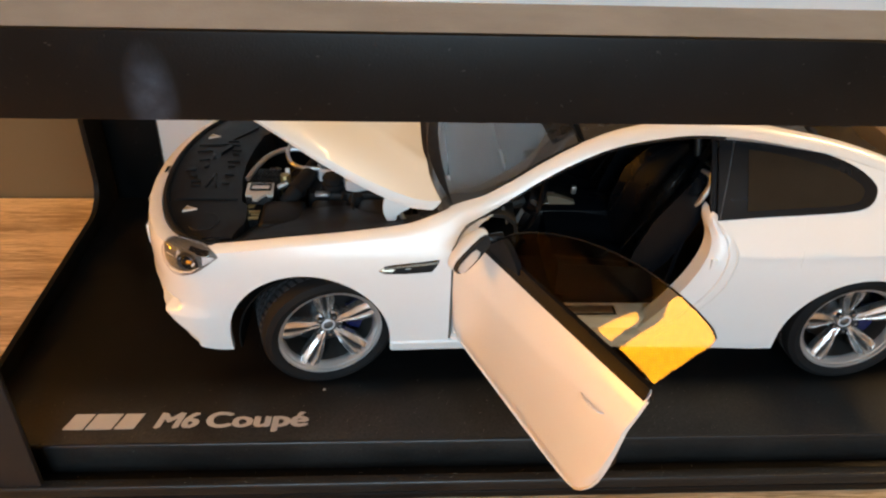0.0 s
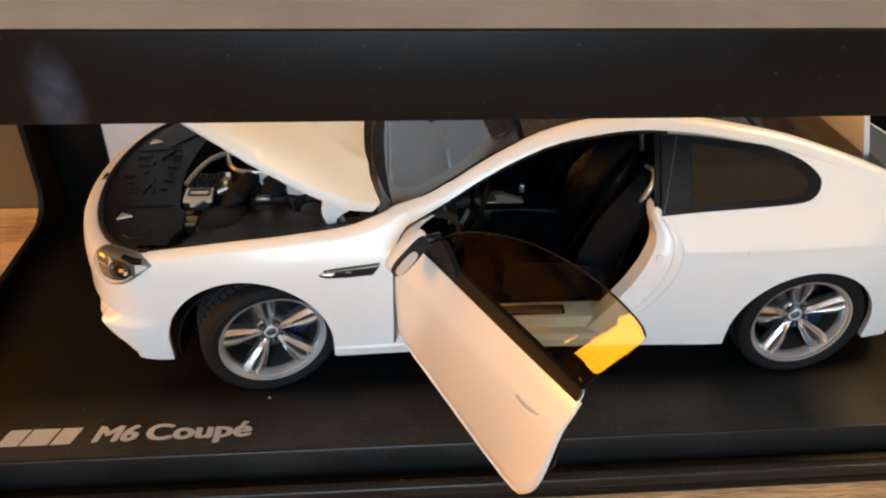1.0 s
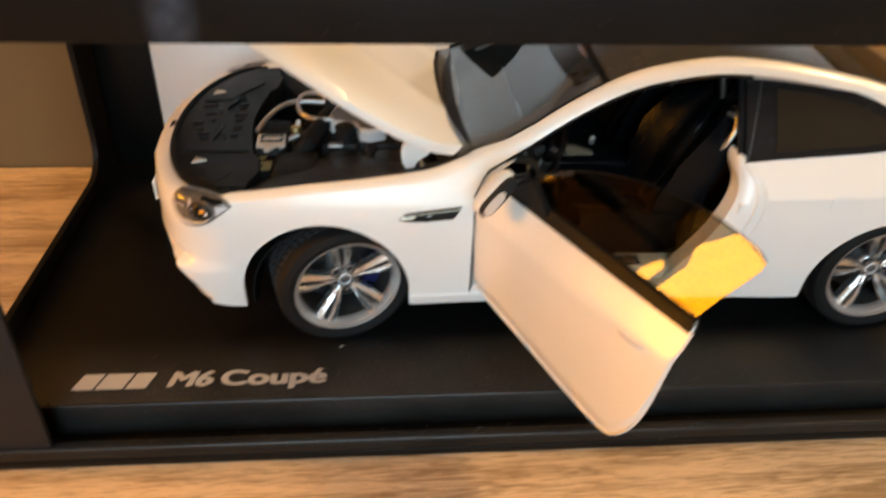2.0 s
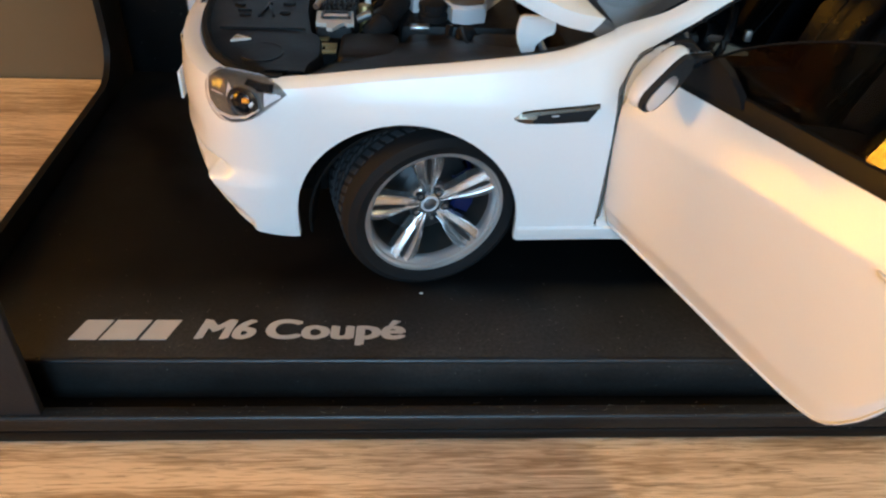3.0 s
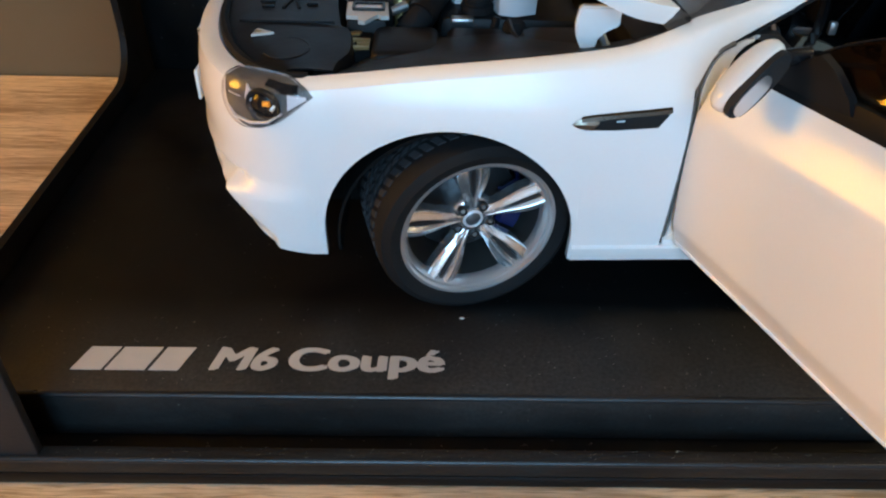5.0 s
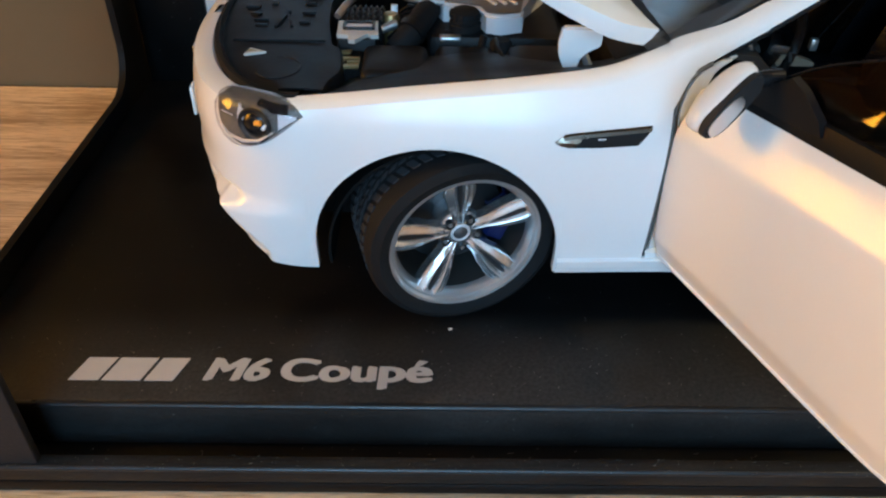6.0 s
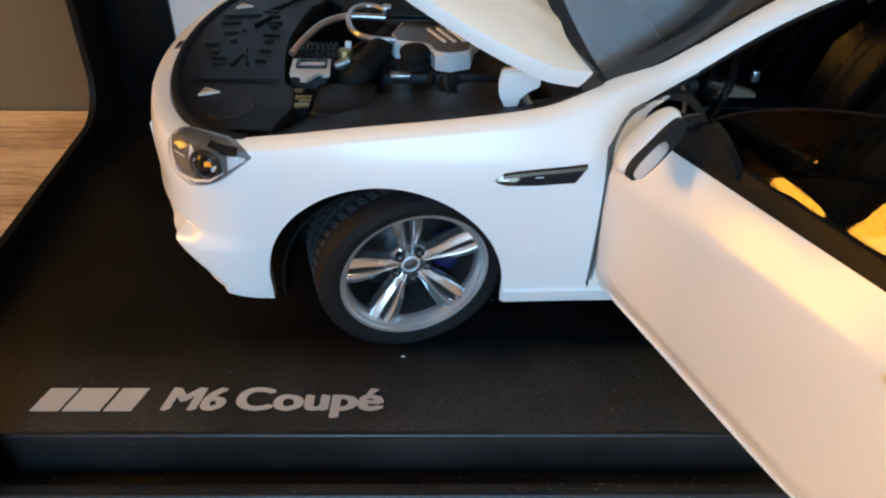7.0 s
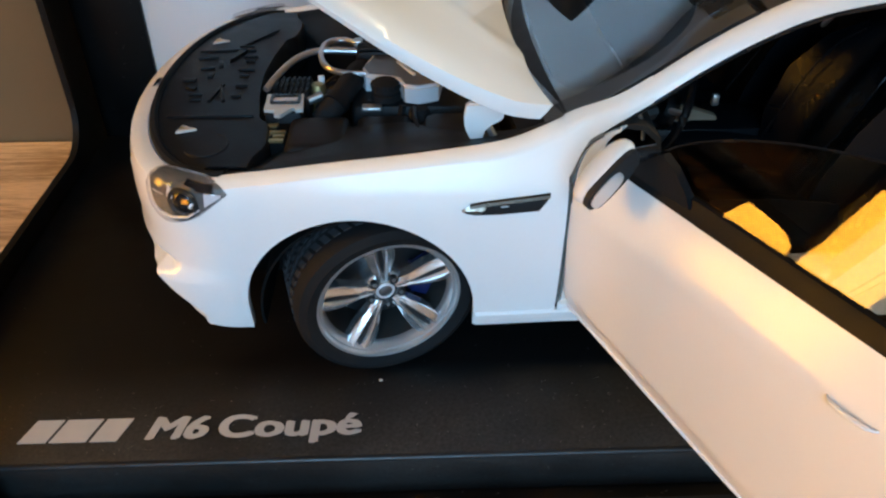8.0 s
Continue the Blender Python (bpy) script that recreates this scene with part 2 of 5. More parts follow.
def dusted(name, base, film, y0, y1, most):
    """A copy of a plastic under a blotchy film of settled dust, thickest at y0 and worn off towards y1."""
    m = base.copy()
    m.name = name
    nt = m.node_tree
    b = nt.nodes["Principled BSDF"]
    co, axes, facing, lies, fall, blot, speck, mul, mul2, mul3, mix = (nt.nodes.new("ShaderNode" + k) for k in ("TexCoord", "SeparateXYZ", "SeparateXYZ", "MapRange", "MapRange", "TexNoise", "TexNoise", "Math", "Math", "Math", "Mix"))
    # dust settles on faces that look up
    lies.inputs[1].default_value, lies.inputs[2].default_value, lies.inputs[3].default_value, lies.inputs[4].default_value = 0.0, 0.8, 0.50, 1.0
    nt.links.new(co.outputs["Normal"], facing.inputs[0])
    nt.links.new(facing.outputs[2], lies.inputs[0])
    fall.inputs[1].default_value, fall.inputs[2].default_value, fall.inputs[3].default_value, fall.inputs[4].default_value = y0, y1, most, 0.0
    blot.inputs["Scale"].default_value, blot.inputs["Detail"].default_value = 45, 6
    speck.inputs["Scale"].default_value, speck.inputs["Detail"].default_value = 1400, 4
    mul.operation = mul2.operation = mul3.operation = "MULTIPLY"
    mix.data_type = "RGBA"
    nt.links.new(co.outputs["Object"], axes.inputs[0])
    nt.links.new(axes.outputs[1], fall.inputs[0])
    nt.links.new(co.outputs["Object"], blot.inputs["Vector"])
    nt.links.new(co.outputs["Object"], speck.inputs["Vector"])
    nt.links.new(fall.outputs[0], mul.inputs[0])
    nt.links.new(blot.outputs[0], mul.inputs[1])
    nt.links.new(mul.outputs[0], mul2.inputs[0])
    nt.links.new(speck.outputs[0], mul2.inputs[1])
    nt.links.new(mul2.outputs[0], mul3.inputs[0])
    nt.links.new(lies.outputs[0], mul3.inputs[1])
    nt.links.new(mul3.outputs[0], mix.inputs[0])
    nt.links.new(b.inputs["Base Color"].links[0].from_socket, mix.inputs[6])
    mix.inputs[7].default_value = (*film, 1)
    nt.links.new(mix.outputs[2], b.inputs["Base Color"])
    return m


DUSTY = dusted("dusty black platform plastic", BLACK_PLASTIC, (0.24, 0.235, 0.225), -1.35 / 18, -0.85 / 18, 0.38)
DUSTY_LIP = dusted("dusty black lip plastic", BLACK_PLASTIC, (0.24, 0.235, 0.225), -1.52 / 18, -1.0 / 18, 0.28)
BAR = smeared("black bar with finger smear", BOX_SHEEN, (0.09, 0.11, 0.145), (-0.47 / 18, -1.47 / 18, (1.90 + 0.26) / 18), (0.10 / 18, 0.2 / 18, 0.22 / 18))


# ---- mesh helpers (full-size car lengths) ----
def part(name, bm, mat, parent, label="", smooth=40, at=None):
    """Links a bmesh as one mesh object under a thing or a part."""
    bmesh.ops.recalc_face_normals(bm, faces=bm.faces)
    bmesh.ops.scale(bm, vec=(S, S, S), verts=bm.verts)
    me = bpy.data.meshes.new(name)
    bm.to_mesh(me)
    bm.free()
    me.materials.append(mat)
    for p in me.polygons:
        p.use_smooth = True
    me.set_sharp_from_angle(angle=radians(smooth))
    ob = new(name, me)
    at = at or Matrix.Identity(4)
    # no part hangs deeper than two levels under its thing
    while parent is not None and parent.parent is not None and parent.parent.parent is not None:
        at, parent = parent.matrix_basis @ at, parent.parent
    ob.parent = parent
    ob.matrix_local = at
    if label:
        ob["label"] = label
    return ob


def thing(name, label, category, at=(0, 0, 0), rz=0, group="", kind=""):
    ob = new(name)
    ob.empty_display_size = 0.005
    ob.matrix_world = pose(at[0] * S, at[1] * S, at[2] * S, 0, 0, rz)
    return tagged(ob, label, category, group, kind)


def P(x, y, z, rx=0, ry=0, rz=0):
    return pose(x * S, y * S, z * S, rx, ry, rz)


def box(x0, x1, y0, y1, z0, z1, bevel=0.0, bm=None, seg=2):
    bm = bm or bmesh.new()
    vs = bmesh.ops.create_cube(bm, size=1)["verts"]
    bmesh.ops.scale(bm, vec=(x1 - x0, y1 - y0, z1 - z0), verts=vs)
    bmesh.ops.translate(bm, vec=((x0 + x1) / 2, (y0 + y1) / 2, (z0 + z1) / 2), verts=vs)
    if bevel:
        es = list({e for v in vs for e in v.link_edges})
        bmesh.ops.bevel(bm, geom=es, offset=bevel, segments=seg, affect="EDGES", profile=0.5)
    return bm


def grid(rows, closed=False, bm=None, loop=False):
    """A sheet through rows of points; closed: each row is a ring; loop: the last row joins the first."""
    bm = bm or bmesh.new()
    vs = [[bm.verts.new(p) for p in row] for row in rows]
    n = len(vs[0])
    for i in range(len(vs) if loop else len(vs) - 1):
        a, b = vs[i], vs[(i + 1) % len(vs)]
        for j in range(n if closed else n - 1):
            k = (j + 1) % n
            try:
                bm.faces.new((a[j], a[k], b[k], b[j]))
            except ValueError:
                pass
    return bm


def thick(bm, depth):
    """Gives an open sheet a thickness, behind its outer side."""
    bmesh.ops.remove_doubles(bm, verts=bm.verts, dist=1e-5)
    bmesh.ops.dissolve_degenerate(bm, edges=bm.edges[:], dist=1e-6)
    bmesh.ops.recalc_face_normals(bm, faces=bm.faces)
    bm.normal_update()
    faces, rims = bm.faces[:], [e for e in bm.edges if e.is_boundary]
    inner = {v: bm.verts.new(v.co - depth * v.normal) for v in bm.verts[:]}
    for f in faces:
        bm.faces.new([inner[v] for v in reversed(f.verts)])
    for e in rims:
        a, b = e.verts
        bm.faces.new((a, b, inner[b], inner[a]))
    return bm


def tube(points, radius, seg=8, bm=None, closed=False):
    pts = [Vector(p) for p in points]
    rows = []
    up = Vector((0.13, 0.21, 0.97)).normalized()
    for i, p in enumerate(pts):
        a = pts[(i - 1) % len(pts)] if closed or i else pts[0]
        b = pts[(i + 1) % len(pts)] if closed or i < len(pts) - 1 else pts[-1]
        d = (b - a).normalized()
        s = d.cross(up).normalized()
        u = s.cross(d)
        r = radius[i] if isinstance(radius, (list, tuple)) else radius
        rows.append([p + r * (math.cos(q) * s + math.sin(q) * u) for q in (2 * math.pi * k / seg for k in range(seg))])
    bm = grid(rows, closed=True, bm=bm, loop=closed)
    if not closed:
        bm.verts.ensure_lookup_table()
        n = len(bm.verts)
        bm.faces.new([bm.verts[n - seg + k] for k in range(seg)])
        bm.faces.new([bm.verts[n - seg * len(rows) + k] for k in range(seg)][::-1])
    return bm


def lathe(profile, seg=48, axis="y", bm=None):
    """Turns (radius, height) pairs round an axis."""
    rows = []
    for k in range(seg):
        c, s = math.cos(2 * math.pi * k / seg), math.sin(2 * math.pi * k / seg)
        rows.append([(r * c, h, r * s) if axis == "y" else (r * c, r * s, h) for r, h in profile])
    return grid(rows, bm=bm, loop=True)


def smoothed(points, n):
    """A Catmull-Rom curve through points, n samples a stretch."""
    p = [Vector(q) for q in points]
    p = [2 * p[0] - p[1], *p, 2 * p[-1] - p[-2]]
    out = []
    for i in range(1, len(p) - 2):
        for k in range(n):
            t = k / n
            out.append(0.5 * (2 * p[i] + (p[i + 1] - p[i - 1]) * t + (2 * p[i - 1] - 5 * p[i] + 4 * p[i + 1] - p[i + 2]) * t * t + (3 * p[i] - p[i - 1] - 3 * p[i + 1] + p[i + 2]) * t**3))
    return [*out, p[-2]]


def along(pairs, x):
    """A value on a smooth-stepped line through (x, value) pairs."""
    xs, vs = zip(*pairs)
    if x <= xs[0]:
        return vs[0]
    for i in range(len(xs) - 1):
        if x <= xs[i + 1]:
            t = (x - xs[i]) / (xs[i + 1] - xs[i])
            m0 = (vs[i + 1] - vs[i - 1]) / (xs[i + 1] - xs[i - 1]) if i else (vs[1] - vs[0]) / (xs[1] - xs[0])
            j = i + 2
            m1 = (vs[j] - vs[i]) / (xs[j] - xs[i]) if j < len(xs) else (vs[i + 1] - vs[i]) / (xs[i + 1] - xs[i])
            w = xs[i + 1] - xs[i]
            return (2 * t**3 - 3 * t * t + 1) * vs[i] + (t**3 - 2 * t * t + t) * w * m0 + (-2 * t**3 + 3 * t * t) * vs[i + 1] + (t**3 - t * t) * w * m1
    return vs[-1]


def lerp(a, b, t):
    return a + (b - a) * t


def flat(outline, z0, z1, bm=None, axis="z"):
    """A plate: an outline of two coordinates, drawn out along an axis."""
    bm = bm or bmesh.new()
    put = {"z": lambda a, b, h: (a, b, h), "y": lambda a, b, h: (a, h, b), "x": lambda a, b, h: (h, a, b)}[axis]
    lo, hi = [bm.verts.new(put(a, b, z0)) for a, b in outline], [bm.verts.new(put(a, b, z1)) for a, b in outline]
    bm.faces.new(lo[::-1])
    bm.faces.new(hi)
    n = len(outline)
    for i in range(n):
        bm.faces.new((lo[i], lo[(i + 1) % n], hi[(i + 1) % n], hi[i]))
    return bm


# ---- the place: table, walls, window ----
TABLE = -0.26
bm = box(-6.2, 22, -9, 1.56, TABLE - 0.6, TABLE, 0.02)
table = tagged(part("table_top", bm, WOOD, None), "pale oak table top with fine long grain", "table", kind="structure")
for x in (-5.6, 20.4):
    for y in (-8.4, 0.2):
        part("table_leg", box(x, x + 1.0, y, y + 1.0, -14, TABLE - 0.601, 0.05), WOOD_SIDE, table, "square wooden table leg")


def slab(name, x0, x1, y0, y1, z0, z1, mat, label, category="wall"):
    bm = box(x0, x1, y0, y1, z0, z1)
    return tagged(part(name, bm, mat, None), label, category, kind="structure")


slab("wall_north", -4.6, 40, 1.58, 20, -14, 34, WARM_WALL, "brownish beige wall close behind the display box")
slab("wall_north_far", -45, 41, 20, 21, -14, 34, WALL, "off-white wall at the far end of the room")
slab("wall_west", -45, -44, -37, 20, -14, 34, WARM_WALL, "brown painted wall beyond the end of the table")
slab("wall_east", 40, 41, -37, 20, -14, 34, WALL, "off-white painted side wall of the room")
slab("ceiling", -45, 41, -37, 21, 34, 35, WALL, "white painted ceiling", "ceiling")
slab("floor", -45, 41, -37, 21, -15, -14, WOOD_SIDE, "brown wooden floor", "floor")
# the wall behind the viewer, with its window
WX0, WX1, WZ0, WZ1 = -8.4, 6.6, 1, 28
slab("wall_south_left", -45, WX0, -37, -35.5, -14, 34, WALL, "off-white wall beside the window")
slab("wall_south_right", WX1, 41, -37, -35.5, -14, 34, WALL, "off-white wall beside the window")
slab("wall_south_sill", WX0, WX1, -37, -35.5, -14, WZ0, WALL, "off-white wall below the window")
slab("wall_south_head", WX0, WX1, -37, -35.5, WZ1, 34, WALL, "off-white wall above the window")
win = thing("window_1", "white window frame in the wall facing the table", "window", (-0.9, -36, WZ0), kind="structure")
for x in (-7.5, 0, 7.5):
    part("window_frame", box(x - 0.5, x + 0.5, -0.5, 0.4, 0, WZ1 - WZ0, 0.05), WALL, win)

# ---- the display box ----
XL, XR, YF, YB, TOP = -1.74, 4.53, -1.47, 1.15, 2.14
case = thing("display_box", "black plastic display box with open front, sides and top", "display box", (0, 0, TABLE))
D = -TABLE


def down(bm):
    bmesh.ops.translate(bm, vec=(0, 0, D), verts=bm.verts)
    return bm


# tray with its front lip, the gap behind it, and the raised platform
part("tray", down(box(XL - 0.05, XR + 0.05, YF - 0.010, YB + 0.03, TABLE, -0.205, 0.012)), BLACK_PLASTIC, case, "black plastic tray")
lip_front = part("front_lip", down(box(XL - 0.05, XR + 0.05, YF - 0.012, YF + 0.045, -0.204, -0.128, 0.012)), DUSTY_LIP, case, "dusty black front lip")
platform = part("platform", down(box(XL + 0.003, XR - 0.003, -1.328, YB - 0.03, -0.20, 0.0, 0.011, seg=2)), DUSTY, case, "black plastic platform, dusty along its front")

# added glossy tubes for edge highlights: along the platform's front and the lip's front
part("glint_edge", down(tube([(XL + 0.02, -1.3165, -0.0115), (0.0, -1.3165, -0.0115), (XR - 0.02, -1.3165, -0.0115)], 0.0128, 12)), EDGE_GLINT, platform, "added glossy tube for the front edge's highlight")
part("glint_edge", down(tube([(XL - 0.03, YF + 0.0005, -0.1405), (0.0, YF + 0.0005, -0.1405), (XR + 0.03, YF + 0.0005, -0.1405)], 0.0135, 12)), EDGE_GLINT, lip_front, "added glossy tube for the front edge's highlight")


def rounded(a0, a1, b0, b1, r, n=6):
    """A rectangle with round corners, anticlockwise from its lower left."""
    out = []
    for ca, cb, q in ((a0 + r, b0 + r, 180), (a1 - r, b0 + r, 270), (a1 - r, b1 - r, 0), (a0 + r, b1 - r, 90)):
        for k in range(n + 1):
            w = radians(q + 90 * k / n)
            out.append((ca + r * math.cos(w), cb + r * math.sin(w)))
    return out


def framed(outer, inner, h0, h1, axis):
    """A plate with one round-cornered opening; both outlines have as many points."""
    put = {"y": lambda a, b, h: (a, h, b), "x": lambda a, b, h: (h, a, b), "z": lambda a, b, h: (a, b, h)}[axis]
    rows = [[put(*p, h0) for p in outer], [put(*p, h1) for p in outer], [put(*p, h1) for p in inner], [put(*p, h0) for p in inner]]
    return grid(rows, closed=True, loop=True)


SILL = 0.10
for x0, x1 in ((XL - 0.035, XL), (XR, XR + 0.035)):
    outer = rounded(YF + 0.002, YB, -0.2, TOP, 0.01)
    part("side_panel", down(framed(outer, rounded(-1.40, 0.855, SILL, 1.98, 0.22), x0, x1, "x")), BLACK_PLASTIC, case, "black side panel with a round-cornered opening")
part("back_panel", down(box(XL + 0.004, XR - 0.004, YB + 0.012, YB + 0.03, -0.2, TOP - 0.01)), CARD, case, "glossy white back panel")
for x0, x1 in ((XL + 0.004, XL + 0.385), (XR - 0.385, XR - 0.004)):
    part("back_post", down(box(x0, x1, YB - 0.02, YB + 0.011, -0.2, TOP - 0.05, 0.004)), BLACK_PLASTIC, case, "black back post")
part("front_bar", down(box(XL - 0.03, XR + 0.03, YF, YF + 0.035, 1.815, TOP, 0.012)), BAR, case, "satin black front bar with finger smears")
part("top_panel", down(framed(rounded(XL - 0.03, XR + 0.03, YF + 0.036, YB + 0.03, 0.01), rounded(XL + 0.37, XR - 0.37, -1.08, 0.95, 0.06), TOP - 0.04, TOP - 0.004, "z")), BOX_TOP, case, "dusty top with a large opening, overhead light in its grey")
for x0, x1 in ((XL - 0.03, XL + 0.385), (XR - 0.385, XR + 0.03)):
    part("front_post", down(box(x0, x1, YF, YF + 0.035, -0.13, 1.814, 0.008)), POST, case, "satin black front post")

# ---- the model car: white body ----
WB = 2.851
car = thing("model_car", "white die-cast model coupe with open door and raised bonnet", "model car")

WIDTH = [(-0.46, 0.905), (-0.2, 0.925), (0.1, 0.935), (0.4, 0.93), (0.7, 0.92), (1.4, 0.915), (2.0, 0.925), (2.5, 0.945), (2.9, 0.95), (3.2, 0.935), (3.4, 0.90)]
INSET = [(0.15, 0.060), (0.24, 0.035), (0.33, 0.024), (0.45, 0.012), (0.60, 0.002), (0.70, 0.0), (0.78, 0.006), (0.86, 0.026), (0.94, 0.064), (1.02, 0.115)]
BELT = 1.02


def side(x, z):
    """How far the body's side stands from the middle."""
    if z <= BELT:
        return along(WIDTH, x) - along(INSET, z)
    return along(WIDTH, x) - 0.115 - 0.52 * (z - BELT) - 0.30 * (z - BELT) ** 2


NOSE_X, NOSE_L = -0.52, 0.500


def plan(q):
    """The plan's outline: q from 0 (left, where the nose begins) to 1 (middle) to 2 (right). Gives place and outward way."""
    th = min(max(q, 0), 2) * math.pi / 2
    s, c = abs(math.sin(th)), math.cos(th)
    p = Vector((NOSE_X - NOSE_L * s**0.92, -0.905 * math.copysign(abs(c) ** 1.0, c), 0))
    n = Vector((-s * 0.905, -c * NOSE_L, 0)).normalized()
    return p, n


def front_top(x):
    return along([(-0.95, 0.825), (-0.8, 0.835), (-0.5, 0.848), (-0.17, 0.888), (0.19, 0.923), (0.43, 0.950), (0.56, 0.985), (0.66, 1.020)], x)


ARCH = {"front": (-0.080, 0.33, 0.428, 0.424), "rear": (2.828, 0.32, 0.410, 0.412)}


def arch(x, which, low):
    cx, cz, a, b = ARCH[which]
    t = (x - cx) / a
    return max(low, cz + b * math.sqrt(1 - t * t)) if abs(t) < 1 else low


def arch_columns(x0, x1, which, n=30):
    """Columns close together at the arch's steep ends."""
    cx, cz, a, b = ARCH[which]
    out = [lerp(x0, cx - a - 0.001, k / 8) for k in range(9)] + [cx - a * math.cos(math.pi * k / n) for k in range(n + 1)]
    return out + [lerp(cx + a + 0.001, x1, k / 10) for k in range(11)]


def sill_low(x):
    return 0.234 if x > 0.3 else 0.216


LEVELS = [k / 44 for k in range(45)]


def fender():
    """The wing: columns from the nose to the door, with its rolled top."""
    rows = []
    for x in arch_columns(NOSE_X, 0.645, "front"):
        lo, hi = arch(x, "front", sill_low(x)), front_top(x)
        row = []
        low = x > ARCH["front"][0] + ARCH["front"][2]
        zs = [lo, 0.262, 0.283, 0.289] + [lerp(0.300, hi, k / 40) for k in range(41)] if low else [lerp(lo, hi, v) for v in LEVELS]
        for z in zs:
            # a small step runs along the foot behind the wheel
            row.append((x, -(side(x, z) - (0.007 if low and z < 0.285 else 0)), z))
        y = side(x, hi)
        row += [(x, -(y - 0.02), hi + 0.010), (x, -(y - 0.042), hi + 0.018), (x, -(y - 0.066), hi + 0.018), (x, -(y - 0.080), hi + 0.004), (x, -(y - 0.083), hi - 0.03)]
        rows.append(row)
    return rows


def arch_lip(which, inner=0.035):
    """The turned-in edge of a wheel arch."""
    cx, cz, a, b = ARCH[which]
    rows = []
    low = 0.216 if which == "front" else 0.23
    for k in range(49):
        t = math.pi * k / 48
        x, z = cx - a * math.cos(t), cz + b * math.sin(t)
        rows.append((x, max(z, low)))
    rows = [(cx - a, low), *rows, (cx + a, low + (0.019 if which == "front" else 0.009))]
    out = []
    for x, z in rows:
        y = side(x, z)
        out.append([(x, -y, z), (x, -y + 0.02, z), (x, -y + inner, z)])
    return out


def bumper():
    """The nose: bumper skin round the front, from wing to wing."""
    rows = []
    for k in range(1, 144):
        q = 2 * k / 144
        p, n = plan(q)
        mid = 1 - abs(q - 1)
        lo, hi = 0.216 + 0.110 * min(1, mid / 0.48) ** 1.0, lerp(front_top(NOSE_X), 0.822, min(1, mid * 1.6))
        row = []
        for v in LEVELS:
            z = lerp(lo, hi, v)
            inset = along(INSET, z) * lerp(1, 1.25, mid) - 0.012 * min(1, mid * 4) * max(0, (0.45 - z) / 0.2)
            inset += 0.018 * mid * math.exp(-(((z - 0.58) / 0.07) ** 2))
            inset -= 0.027 * min(1, mid * 2.5) * math.exp(-(((z - 0.46) / 0.17) ** 2))
            # a blade with a flat facet frames the side intake, under a small notch
            ridge = lerp(0.16, 0.36, min(1, max(0, (z - 0.30) / 0.20)))
            if z < 0.515:
                inset += (0.016 * min(1, (mid - ridge) / 0.035) + min(0.05, 0.30 * (mid - ridge)) if mid > ridge else 0) - 0.052 * min(1, mid * 3.2) * min(1, (0.515 - z) / 0.05)
            inset += 0.040 * math.exp(-(((z - 0.500) / 0.016) ** 2)) * min(1, max(0, (mid - 0.24) / 0.08))
            row.append(p - n * inset + Vector((0, 0, z)))
        base = row[-1]
        for d, up in ((0.018, 0.010), (0.042, 0.017), (0.066, 0.018), (0.084, 0.004), (0.088, -0.03)):
            row.append(base - n * d * lerp(0.79, 1, min(1, mid * 3)) + Vector((0, 0, up)))
        rows.append(row)
    return rows


def both(name, make, mat, depth=0.012, label=""):
    """A left part and its mirror image on the right."""
    for sgn in (1, -1):
        bm = make()
        bmesh.ops.scale(bm, vec=(1, sgn, 1), verts=bm.verts)
        if depth:
            thick(bm, depth)
        part(name, bm, mat, car, label)


left = fender()
right = [[(x, -y, z) for x, y, z in row] for row in left]
part("front_body", thick(grid(left[::-1] + bumper() + right), 0.012), PAINT, car, "white nose and wings")
lip = [plan(2 * k / 72) for k in range(73)]
part("lower_intake", thick(grid([[p - n * d + Vector((0, 0, z)) for d, z in ((0.13, 0.18), (0.10, 0.20), (0.085, 0.28), (0.08, 0.48))] for p, n in lip]), 0.01), DARK, car, "black lower air intake")
both("arch_lip", lambda: grid(arch_lip("front")), PAINT)
both("arch_lip", lambda: grid(arch_lip("rear")), PAINT)

# rear quarter: door shut line, arch, shoulder, pillar
SHUT = [(0.22, 1.70), (0.27, 1.735), (0.35, 1.82), (0.5, 1.96), (0.65, 2.055), (0.8, 2.095), (0.9, 2.08), (0.98, 2.015), (1.02, 1.985), (1.10, 1.985), (1.42, 1.985)]
ROOF = [(1.9, 1.390), (2.13, 1.368), (2.4, 1.325), (2.6, 1.285), (2.8, 1.235), (3.0, 1.175), (3.2, 1.105), (3.4, 1.045), (3.6, 1.01), (3.9, 0.98)]
TAIL_X, TAIL_L = 3.38, 0.50


def quarter_front():
    rows = []
    for k in range(11):
        s = k / 10
        row = []
        for v in [j / 96 for j in range(97)]:
            top = along(ROOF, lerp(1.97, 2.40, s))
            z = lerp(0.225, top, v)
            x = lerp(along(SHUT, z), 2.40, s)
            row.append((x, -(side(x, z) + crease(x, z)), z))
        rows.append(row)
    return rows


def crease(x, z):
    """The shoulder line above the rear wheel."""
    return 0.016 * math.exp(-max(0, z - (0.845 + 0.03 * (x - 2.1))) / 0.05) * math.exp(-max(0, 0.845 + 0.03 * (x - 2.1) - z) / 0.028) * min(1, max(0, (x - 1.9) * 3))


def quarter_rear():
    rows = []
    for x in arch_columns(2.40, TAIL_X, "rear"):
        lo, hi = arch(x, "rear", 0.23), along(ROOF, x)
        rows.append([(x, -(side(x, lerp(lo, hi, v)) + crease(x, lerp(lo, hi, v))), lerp(lo, hi, v)) for v in [j / 96 for j in range(97)]])
    return rows


